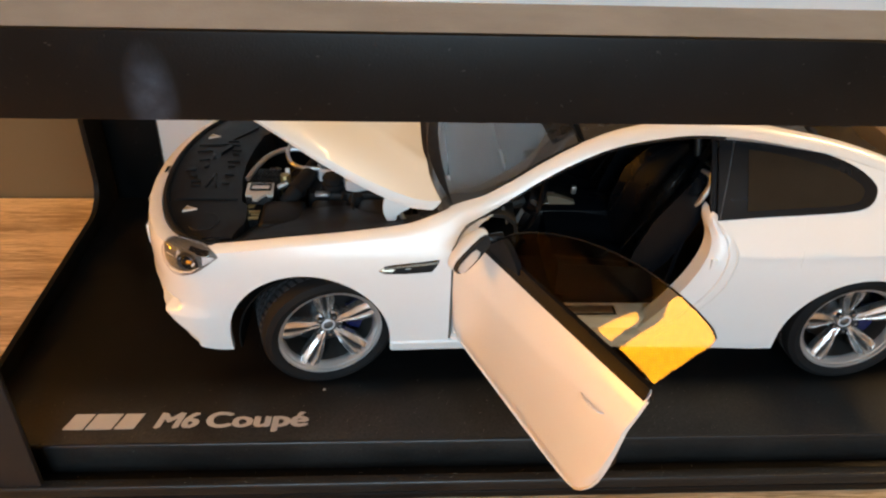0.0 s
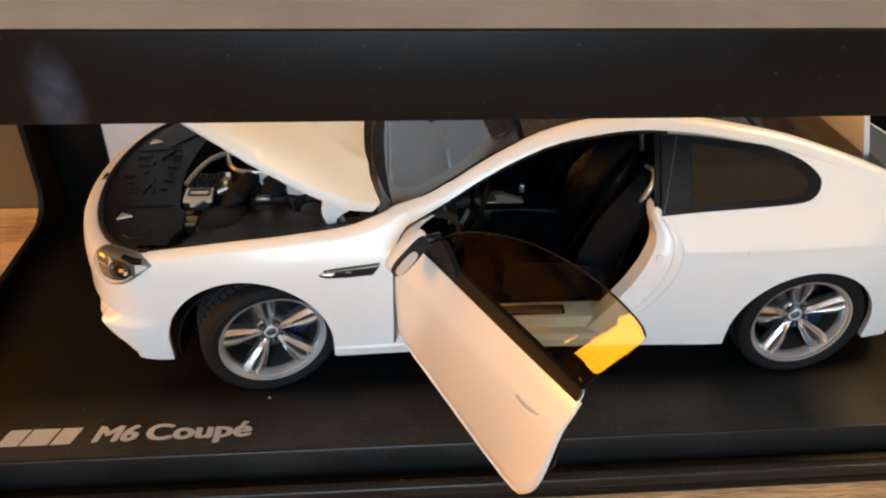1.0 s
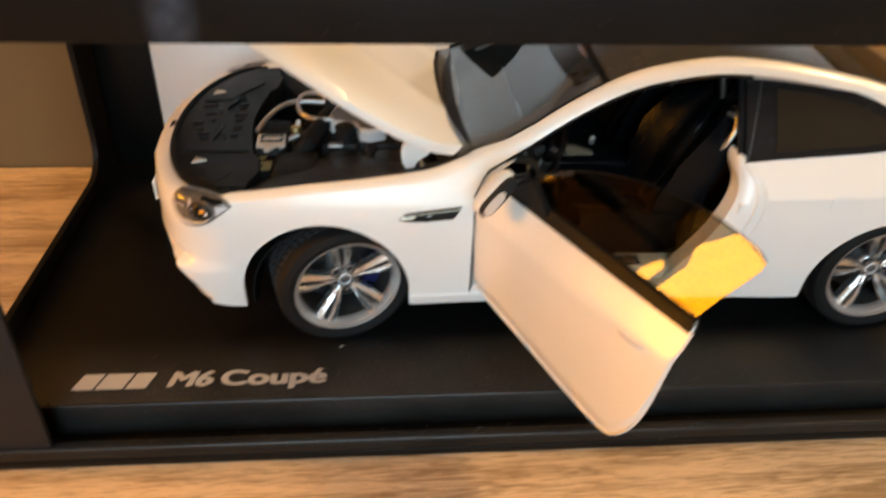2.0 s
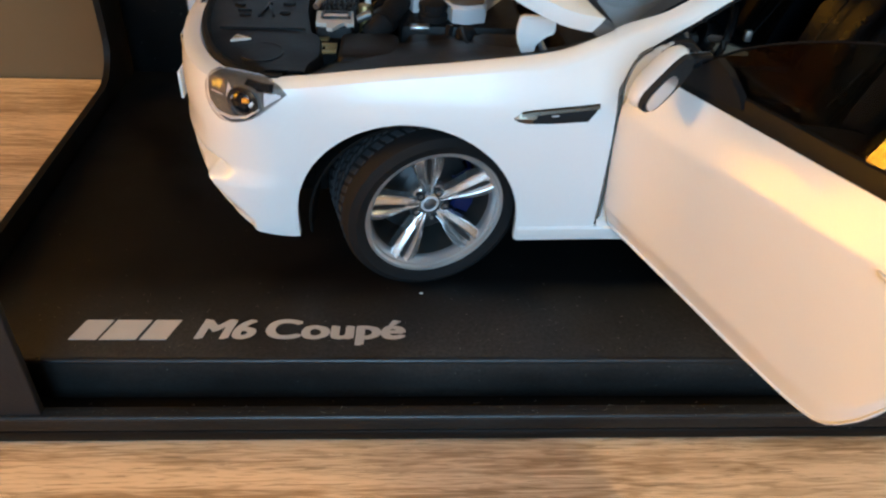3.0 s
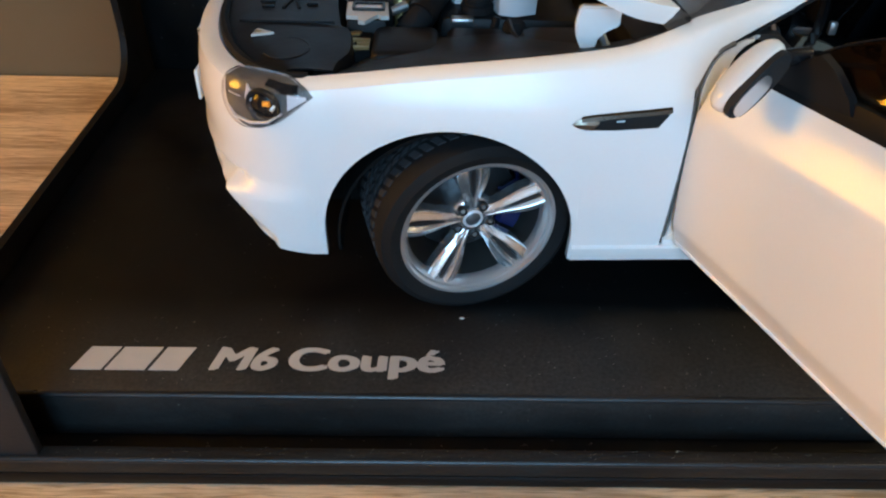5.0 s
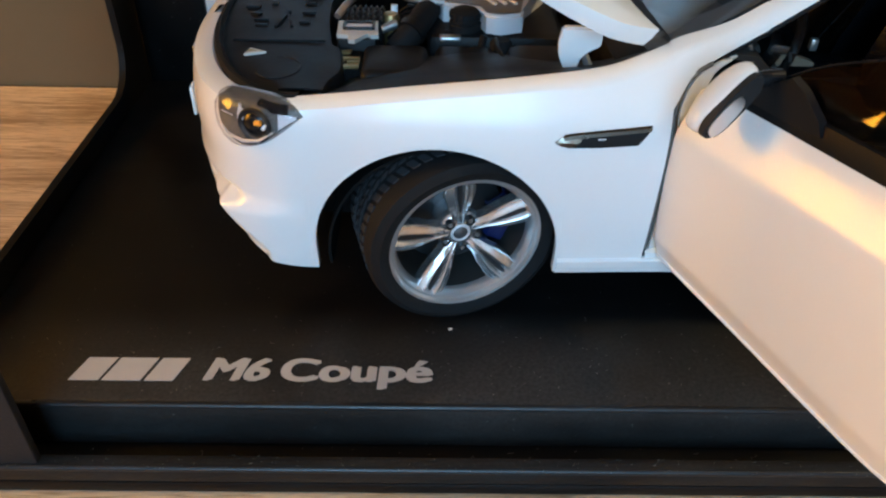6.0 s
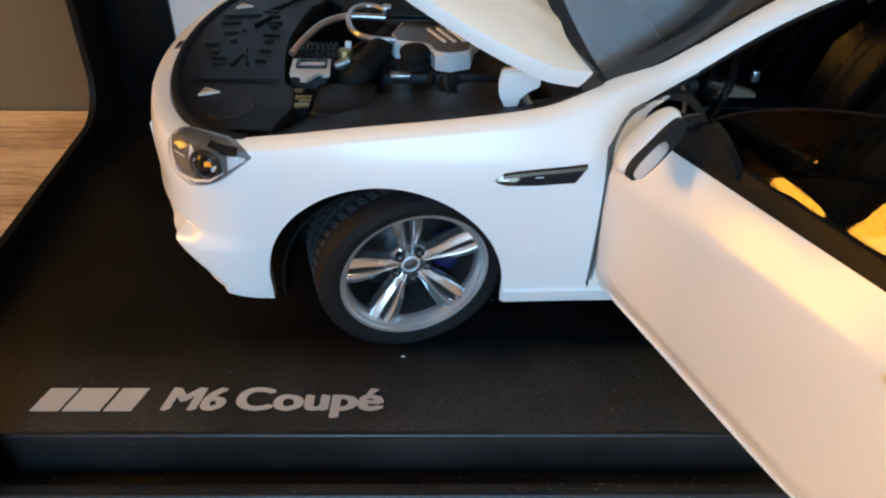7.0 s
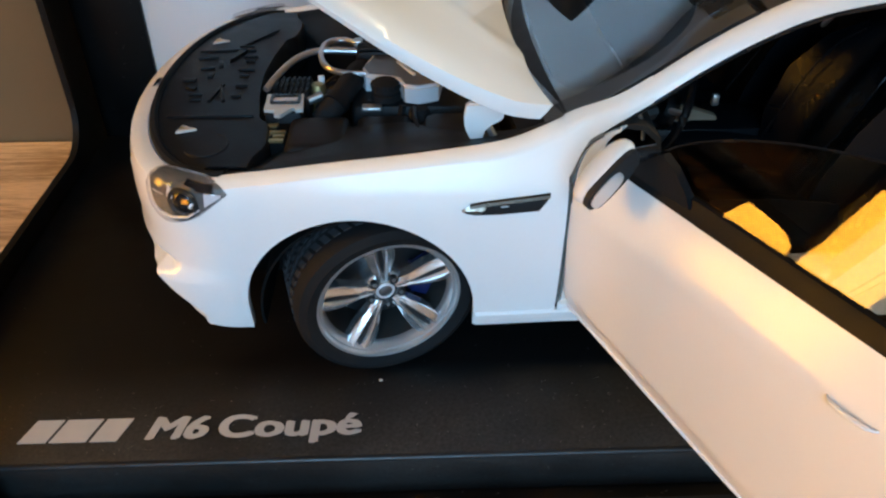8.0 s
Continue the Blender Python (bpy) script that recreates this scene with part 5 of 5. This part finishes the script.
for pts in ([(-0.425, -0.425), (-0.385, -0.420), (-0.392, -0.445), (-0.42, -0.448)], [(-0.420, -0.480), (-0.352, -0.480), (-0.352, -0.495), (-0.405, -0.497), (-0.405, -0.520), (-0.420, -0.520)], [(-0.395, -0.512), (-0.352, -0.512), (-0.352, -0.526), (-0.395, -0.526)], [(-0.415, -0.545), (-0.352, -0.542), (-0.352, -0.562), (-0.412, -0.565)]):
    part("contact", flat(pts, 0.844, 0.853), BRASS, car, "brass coloured contact")
# finned black block behind it
intake = part("finned_block", box(-0.455, -0.285, -0.250, -0.075, 0.70, 0.885, 0.010), BAY, car, "black finned block")
for row in range(3):
    for k in range(8):
        part("fin", box(-0.448 + 0.021 * k, -0.437 + 0.021 * k, -0.242 + 0.055 * row, -0.200 + 0.055 * row, 0.884, 0.896, 0.002), BAY, intake)
part("brass_fitting", lathe([(0, 0.885), (0.026, 0.882), (0.034, 0.868), (0.036, 0.70)], 16, axis="z"), BRASS, car, "brass coloured fitting", at=P(-0.262, -0.135, 0))
part("fitting_cap", box(-0.262, -0.236, -0.115, -0.095, 0.86, 0.905, 0.004), SATIN, car, "small pale connector")
part("lower_fitting", tube([(-0.29, -0.245, 0.86), (-0.235, -0.225, 0.875)], 0.017, 10), STEEL, car, "short steel pipe stub")
# silver pipes
part("coolant_pipe", tube(smoothed([(-0.455, -0.225, 0.90), (-0.42, -0.15, 0.925), (-0.36, -0.045, 0.948), (-0.29, 0.020, 0.955), (-0.22, 0.036, 0.955), (-0.10, 0.036, 0.95)], 8), 0.014, 10), STEEL, car, "bright silver pipe")
part("pipe_loop", tube(smoothed([(-0.085, 0.100, 0.95), (-0.16, 0.150, 0.955), (-0.225, 0.135, 0.957), (-0.252, 0.06, 0.957), (-0.245, -0.06, 0.955), (-0.205, -0.145, 0.950), (-0.13, -0.178, 0.945), (-0.06, -0.172, 0.94)], 8), 0.012, 9), STEEL, car, "bright silver pipe loop")
part("pipe_clamp", box(-0.122, -0.085, 0.075, 0.125, 0.940, 0.978, 0.006), STEEL, car, "steel clamp")
# engine cover: bright edge, dark brushed top, three pale bars, ribbed black middle
EDGE = [(-0.085, -0.13), (-0.06, -0.195), (0.02, -0.212), (0.072, -0.232), (0.095, -0.305), (0.15, -0.322), (0.228, -0.292), (0.25, -0.15), (0.34, 0.02), (0.34, 0.22), (0.05, 0.24), (0.02, 0.18), (-0.02, 0.06)]
bm = flat(EDGE, 0.875, 0.945)
bmesh.ops.bevel(bm, geom=[e for e in bm.edges if all(v.co.z > 0.94 for v in e.verts)], offset=0.010, segments=2, affect="EDGES")
cover2 = part("engine_cover", bm, SATIN, car, "silver engine cover")
part("cover_top", flat([(lerp(0.13, x, 0.93), lerp(-0.05, y, 0.93)) for x, y in EDGE], 0.943, 0.9485), COVER_TOP, cover2, "dark brushed top face")
for k in range(3):
    part("cover_bar", box(-0.075, 0.075, -0.0075, 0.0075, 0, 0.010, 0.004), SATIN, cover2, "pale raised bar", at=P(0.100 + 0.038 * k, -0.150 + 0.004 * k, 0.948, 0, 0, -63))
cover3 = part("ribbed_cover", box(-0.11, 0.12, 0.00, 0.26, 0.86, 0.962, 0.02), BAY, car, "black ribbed cover")
for k in range(9):
    part("rib", box(-0.105, 0.115, 0.010 + 0.027 * k, 0.021 + 0.027 * k, 0.960, 0.974, 0.003), BAY, cover3)
# caps, hoses and boxes
cap = part("oil_cap", lathe([(0, 0.946), (0.042, 0.946), (0.054, 0.938), (0.056, 0.915), (0.049, 0.910), (0.049, 0.902), (0.060, 0.897), (0.061, 0.872), (0.053, 0.868), (0.053, 0.858), (0.064, 0.852), (0.064, 0.78)], 28, axis="z"), RUBBER, car, "black stepped filler cap")
cap.matrix_local = P(0.020, -0.252, 0)
for k in range(14):
    q = 2 * math.pi * k / 14
    part("grip", box(-0.004, 0.004, -0.004, 0.004, 0.915, 0.938, 0.001), RUBBER, cap, at=P(0.056 * math.cos(q), 0.056 * math.sin(q), 0, 0, 0, math.degrees(q)))
part("small_cap", lathe([(0, 0.872), (0.030, 0.870), (0.040, 0.858), (0.042, 0.80)], 20, axis="z"), RUBBER, car, "small black cap", at=P(0.15, -0.345, 0))
part("air_hose", tube(smoothed([(-0.085, 0.0, 0.885), (-0.105, -0.10, 0.905), (-0.130, -0.21, 0.905), (-0.175, -0.305, 0.875), (-0.235, -0.36, 0.82)], 6), 0.047, 16), RUBBER, car, "black rubber air hose")
part("hose_collar", tube([(-0.165, -0.29, 0.884), (-0.182, -0.315, 0.872)], 0.054, 16), BAY, car, "black hose collar")
part("hose_bracket", box(-0.075, 0.005, -0.345, -0.300, 0.855, 0.872, 0.006), STEEL, car, "small steel bracket")
part("fuse_box", box(-0.345, -0.115, -0.63, -0.375, 0.68, 0.862, 0.03, seg=3), BAY, car, "black fuse box")
part("reservoir", box(-0.09, 0.12, -0.60, -0.36, 0.66, 0.856, 0.03, seg=3), BAY, car, "black fluid reservoir")
part("engine_block", box(-0.12, 0.40, -0.33, 0.33, 0.5, 0.875, 0.04), BAY, car, "black engine block")
part("bay_side_box", box(0.16, 0.46, -0.66, -0.36, 0.60, 0.875, 0.05), BAY, car, "black box by the firewall")
part("box_seam", tube(smoothed([(0.13, -0.34, 0.872), (0.135, -0.45, 0.872), (0.16, -0.56, 0.870), (0.22, -0.64, 0.866)], 5), 0.008, 6), BAY, car, "moulded edge")
for x, y, z in ((-0.20, -0.02, 0.86), (-0.175, -0.10, 0.87), (-0.05, -0.29, 0.86), (0.075, -0.345, 0.865), (-0.22, -0.19, 0.86)):
    part("connector", tube([(x, y, z - 0.05), (x + 0.012, y + 0.01, z + 0.015)], 0.014, 8), BAY, car)
for k in range(4):
    y = -0.02 - 0.055 * k
    part("cable", tube(smoothed([(-0.27, y, 0.80), (-0.2, y - 0.02, 0.872), (-0.13, y - 0.03, 0.865), (-0.04, y - 0.05, 0.83)], 5), 0.008, 6), BAY, car, "black cable")

# ---- cabin ----
part("cabin_floor", box(0.6, 2.4, -0.78, 0.78, 0.27, 0.32, 0.01), DARK, car, "black carpet")
part("cabin_back", thick(grid([[(x, 0.70 * u, z) for u in (2 * j / 8 - 1 for j in range(9))] for x, z in ((2.2, 0.3), (2.35, 0.7), (2.55, 1.0), (2.75, 1.12))]), 0.02), DARK, car, "dark rear bench")
part("headliner", thick(grid([across(p, 0.01, drop=0.045, inward=0.06) for p in RAIL_PTS if 1.28 < p.x < 2.4]), 0.008), DARK, car, "dark headliner")
for sgn in (-1, 1):
    part("inner_panel", thick(grid([[(x, sgn * (0.775 - 0.55 * max(0, z - 1.0)), z) for z in (0.3, 0.6, 0.9, 1.05, 1.2, 1.33)] for x in ((1.98, 2.2, 2.5) if sgn < 0 else (0.7, 1.2, 1.6, 2.0, 2.3, 2.5))]), 0.01), DARK, car, "dark side lining")
both("hinge_post", lambda: box(0.665, 0.725, -0.84, -0.74, 0.33, 0.93, 0.01), PAINT, 0, "white door hinge post")
part("kick_panel", box(0.60, 0.664, -0.80, -0.70, 0.3, 0.93, 0.01), DARK, car, "dark kick panel")
# dashboard, instrument hood, console
dash = part("dashboard", thick(grid([[(x, y, z + 0.02 * math.exp(-(((y + 0.38) / 0.18) ** 2)) * (1 if z > 0.9 else 0)) for y in (1.5 * j / 20 - 0.75 for j in range(21))] for x, z in ((0.66, 0.98), (0.80, 1.005), (0.92, 0.99), (0.98, 0.94), (1.0, 0.84), (0.96, 0.74), (0.90, 0.60))]), 0.02), DASH, car, "dark grey dashboard")
part("dash_strip", box(0.975, 0.995, -0.1, 0.7, 0.84, 0.87, 0.006), STEEL, dash, "silver dashboard strip")
part("dash_knob", box(1.40, 1.43, -0.12, -0.09, 0.75, 0.80, 0.006), STEEL, dash, "small pale lever")
part("air_vent", box(0.98, 1.0, -0.08, 0.10, 0.89, 0.93, 0.004), SILVER, dash, "pale air vent")
console = part("centre_console", box(0.95, 1.75, -0.14, 0.14, 0.3, 0.655, 0.04), LEATHER, car, "black centre console")
part("gear_plate", box(1.10, 1.34, -0.07, 0.07, 0.653, 0.662, 0.004), STEEL, console, "silver gear plate")
part("console_trim", flat([(1.25, 0.755), (1.31, 0.752), (1.42, 0.715), (1.42, 0.70), (1.27, 0.70)], -0.15, -0.11, axis="y"), BEIGE, console, "beige console side trim")
part("gear_lever", tube([(1.2, 0, 0.6), (1.21, 0, 0.68), (1.2, 0, 0.70)], [0.015, 0.02, 0.024], 8), TRIM, console, "black gear lever")
wheel_ring = tube([(0, 0.185 * math.cos(q), 0.185 * math.sin(q)) for q in (2 * math.pi * k / 40 for k in range(40))], 0.017, 8, closed=True)
steering = part("steering_wheel", wheel_ring, LEATHER, car, "black leather steering wheel with silver spokes", at=P(1.10, -0.38, 0.87, 0, 22, 0))
part("wheel_boss", lathe([(0, -0.02), (0.06, -0.02), (0.075, 0.0), (0.075, 0.03), (0, 0.04)], 20, axis="z"), LEATHER, steering, at=P(0, 0, 0, 0, 90, 0))
for q in (20, 160, 270):
    c, s = math.cos(radians(q)), math.sin(radians(q))
    part("wheel_spoke", tube([(0, 0.05 * c, 0.05 * s), (0, 0.18 * c, 0.18 * s)], 0.013, 6), SILVER, steering, "pale spoke")
part("steering_column", tube([(1.08, -0.38, 0.86), (0.9, -0.38, 0.80)], 0.03, 8), DARK, car, "black steering column")
part("grab_stalk", tube(smoothed([(0.86, -0.70, 1.05), (0.90, -0.70, 1.02), (0.93, -0.69, 0.95), (0.94, -0.68, 0.9)], 4), 0.008, 6), STEEL, car, "thin pale strip by the screen pillar")


def seat(y):
    def cushion(rows_of, n=16):
        """A bolstered pad: pairs of centre line places with half width, thickness and bolster height."""
        rows = []
        for (x, z), (nx, nz), w, th, bol in rows_of:
            row = []
            for j in range(n + 1):
                u = 2 * j / n - 1
                h = bol * abs(u) ** 3.0 + 0.012 * math.cos(u * 9)
                row.append((x + nx * (h), w * u, z + nz * (h)))
            for j in range(n + 1):
                u = 1 - 2 * j / n
                row.append((x - nx * th, w * 0.98 * u, z - nz * th))
            rows.append(row)
        bm = grid(rows, closed=True)
        bm.verts.ensure_lookup_table()
        m = 2 * (n + 1)
        bm.faces.new(bm.verts[:m])
        bm.faces.new(bm.verts[-m:])
        return bm

    s = part("seat", cushion([((1.22, 0.52), (0.1, 0.99), 0.20, 0.05, 0.02), ((1.24, 0.60), (0, 1), 0.25, 0.16, 0.05), ((1.45, 0.58), (0, 1), 0.265, 0.18, 0.08), ((1.65, 0.55), (0, 1), 0.26, 0.18, 0.09), ((1.76, 0.56), (-0.3, 0.95), 0.24, 0.16, 0.05)]), LEATHER, car, "black leather sports seat")
    part("backrest", cushion([((1.66, 0.56), (-0.9, 0.4), 0.22, 0.10, 0.05), ((1.72, 0.70), (-0.95, 0.3), 0.255, 0.12, 0.10), ((1.80, 0.88), (-0.93, 0.36), 0.27, 0.12, 0.12), ((1.88, 1.04), (-0.92, 0.38), 0.25, 0.11, 0.08), ((1.94, 1.14), (-0.92, 0.38), 0.19, 0.09, 0.03), ((1.965, 1.17), (-0.9, 0.4), 0.13, 0.05, 0.0)]), LEATHER, s, "black leather bolstered backrest")
    for sd in (-1, 1):
        part("seam", tube(smoothed([(1.60, sd * 0.15, 0.66), (1.655, sd * 0.165, 0.78), (1.725, sd * 0.175, 0.92), (1.80, sd * 0.16, 1.06), (1.87, sd * 0.12, 1.14)], 5), 0.004, 6), LEATHER, s)
    part("headrest", cushion([((1.955, 1.17), (-0.95, 0.3), 0.08, 0.04, 0.0), ((1.975, 1.20), (-0.95, 0.3), 0.125, 0.07, 0.015), ((2.0, 1.27), (-0.95, 0.3), 0.13, 0.08, 0.015), ((2.015, 1.305), (-0.9, 0.4), 0.09, 0.05, 0.0)]), LEATHER, s, "black leather headrest")
    part("belt_guide", tube(smoothed([(1.94, -0.17, 1.165), (1.968, -0.215, 1.16), (1.965, -0.238, 1.11), (1.93, -0.248, 1.04), (1.91, -0.243, 1.005)], 5), [0.011 + 0.006 * math.sin(math.pi * k / 20) for k in range(21)], 10), STEEL, s, "grey silver belt guide")
    part("seat_base", box(1.3, 1.68, -0.2, 0.2, 0.32, 0.42, 0.02), DARK, s)
    s.matrix_local = P(0, y, 0) @ Matrix.Diagonal((1, 1.12, 1, 1))


seat(-0.40)
seat(0.40)
# belt and pillar
part("belt_pillar", thick(grid([[(x, -(side(2.0, z) - 0.03), z) for x in (1.955, 1.975, 2.0)] for z in (1.02, 1.1, 1.2, 1.3, 1.36)]), 0.02), TRIM, car, "black window pillar")
part("seat_belt", tube(smoothed([(2.02, -0.60, 1.30), (2.0, -0.63, 1.1), (1.9, -0.66, 0.8), (1.85, -0.68, 0.5)], 5), 0.012, 6), LEATHER, car, "black seat belt")
part("pillar_handle", tube([(1.93, -0.42, 1.36), (1.95, -0.44, 1.25), (1.96, -0.45, 1.18)], 0.02, 10), DISC, car, "dull grey pillar strap")
part("parcel_shelf", thick(grid([[(x, 0.68 * u, z) for u in (2 * j / 8 - 1 for j in range(9))] for x, z in ((2.5, 1.03), (2.8, 1.06), (3.1, 1.05), (3.25, 1.04))]), 0.015), DARK, car, "black parcel shelf")
part("boot_liner", box(2.8, 3.75, -0.66, 0.66, 0.35, 0.60, 0.03), DARK, car, "black boot lining")

# ---- print on the platform ----
# the maker's word is drawn as plain slanted shapes, the rest is lettered
YT0, CAP = -1.222, 0.106


def slanted(name, x0, x1, lean=0.036, h=CAP, y0=YT0, label=""):
    bm = flat([(x0, y0), (x1, y0), (x1 + lean, y0 + h), (x0 + lean, y0 + h)], D + 0.0, D + 0.002)
    return part(name, bm, PRINT, sign, label)


def lettered(name, words, x0, x1, left, right, shear):
    """Words from x0 to x1; left and right: where their ink begins and ends at size 1."""
    size = 0.145
    wide = (x1 - x0) / (right - left) / size
    curve = bpy.data.curves.new(name, "FONT")
    curve.body, curve.size, curve.extrude, curve.offset, curve.shear = words, size * S, 0.0, 0.0, shear
    curve.materials.append(PRINT)
    # struck five times, a hair apart, which makes the strokes bold
    for k, (dx, dy) in enumerate(((-0.0085, 0.0), (-0.003, -0.002), (0.003, 0.003), (0.0085, 0.001), (-0.0055, 0.004))):
        ob = new(name, curve)
        ob.parent = sign
        ob.matrix_local = P(x0 - left * size * wide + dx, YT0 + 0.004 + dy, D + 0.0012 + 0.0010 * k) @ Matrix.Diagonal((wide, 1, 1, 1))


sign = thing("platform_print", "silver grey printed model name on the platform", "printed sign", (0, 0, TABLE))
for x0, x1 in ((-1.318, -1.218), (-1.206, -1.076), (-1.062, -0.966)):
    slanted("mark", x0, x1)
lettered("type_lettering", "M6", -0.866, -0.644, 0.030, 1.329, 0.2)
lettered("style_lettering", "Coup\u00e9", -0.600, -0.092, 0.058, 2.712, 0.03)

# dust grains and one crumb on the black plastic
rng = random.Random(9)
bm = bmesh.new()
for k in range(420):
    x, y, r = rng.uniform(-1.60, 2.2), rng.uniform(-1.28, -0.95) if k % 2 else rng.uniform(-1.28, 0.2), rng.uniform(0.0007, 0.0016)
    bmesh.ops.create_icosphere(bm, subdivisions=1, radius=r, matrix=Matrix.Translation((x, y, r * 0.7)))
for k in range(180):
    x, r = rng.uniform(-1.65, 2.6), rng.uniform(0.0007, 0.0015)
    bmesh.ops.create_icosphere(bm, subdivisions=1, radius=r, matrix=Matrix.Translation((x, rng.uniform(-1.49, -1.44), -0.125 + r * 0.7)))
for k in range(46):
    # curled lint in the gap and on the lip
    x, q, n = rng.uniform(-1.5, 2.4), rng.uniform(0, 6.28), rng.uniform(0.006, 0.016)
    y, z = (rng.uniform(-1.47, -1.43), -0.127) if k % 2 else (rng.uniform(-1.40, -1.34), -0.203)
    tube([(x + n * t * math.cos(q) + n * 0.4 * math.sin(5 * t), y + n * 0.6 * t * math.sin(q), z + 0.0015 + 0.003 * math.sin(3 * t)) for t in (0, 0.25, 0.5, 0.75, 1.0)], 0.0006, 4, bm=bm)
tagged(part("dust", bm, DUST, None), "pale dust grains and lint on the black plastic", "dust", kind="stuff")
bm = bmesh.new()
bmesh.ops.create_icosphere(bm, subdivisions=2, radius=0.010)
bmesh.ops.scale(bm, vec=(0.85, 0.52, 0.4), verts=bm.verts)
tagged(part("crumb", bm, STICKER, None, at=P(-0.021, -0.955, 0.0035)), "tiny pale crumb lying on the black platform", "crumb")

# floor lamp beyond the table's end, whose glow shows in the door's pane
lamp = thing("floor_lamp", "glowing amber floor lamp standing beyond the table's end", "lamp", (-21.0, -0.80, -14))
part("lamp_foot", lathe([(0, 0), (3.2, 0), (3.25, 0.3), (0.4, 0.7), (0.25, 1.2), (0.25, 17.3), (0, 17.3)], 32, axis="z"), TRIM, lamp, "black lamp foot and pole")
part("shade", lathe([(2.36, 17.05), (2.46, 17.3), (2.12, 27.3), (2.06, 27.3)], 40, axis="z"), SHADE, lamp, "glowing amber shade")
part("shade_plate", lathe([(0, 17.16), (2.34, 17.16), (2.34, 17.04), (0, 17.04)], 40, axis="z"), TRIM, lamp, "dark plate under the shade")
# slim unseen housing added on the wall, above and to the side of the box
fixture = thing("added_lamp_housing", "slim white housing, added unseen above the warm side light", "lamp", (18.9, 1.58, 20.2))
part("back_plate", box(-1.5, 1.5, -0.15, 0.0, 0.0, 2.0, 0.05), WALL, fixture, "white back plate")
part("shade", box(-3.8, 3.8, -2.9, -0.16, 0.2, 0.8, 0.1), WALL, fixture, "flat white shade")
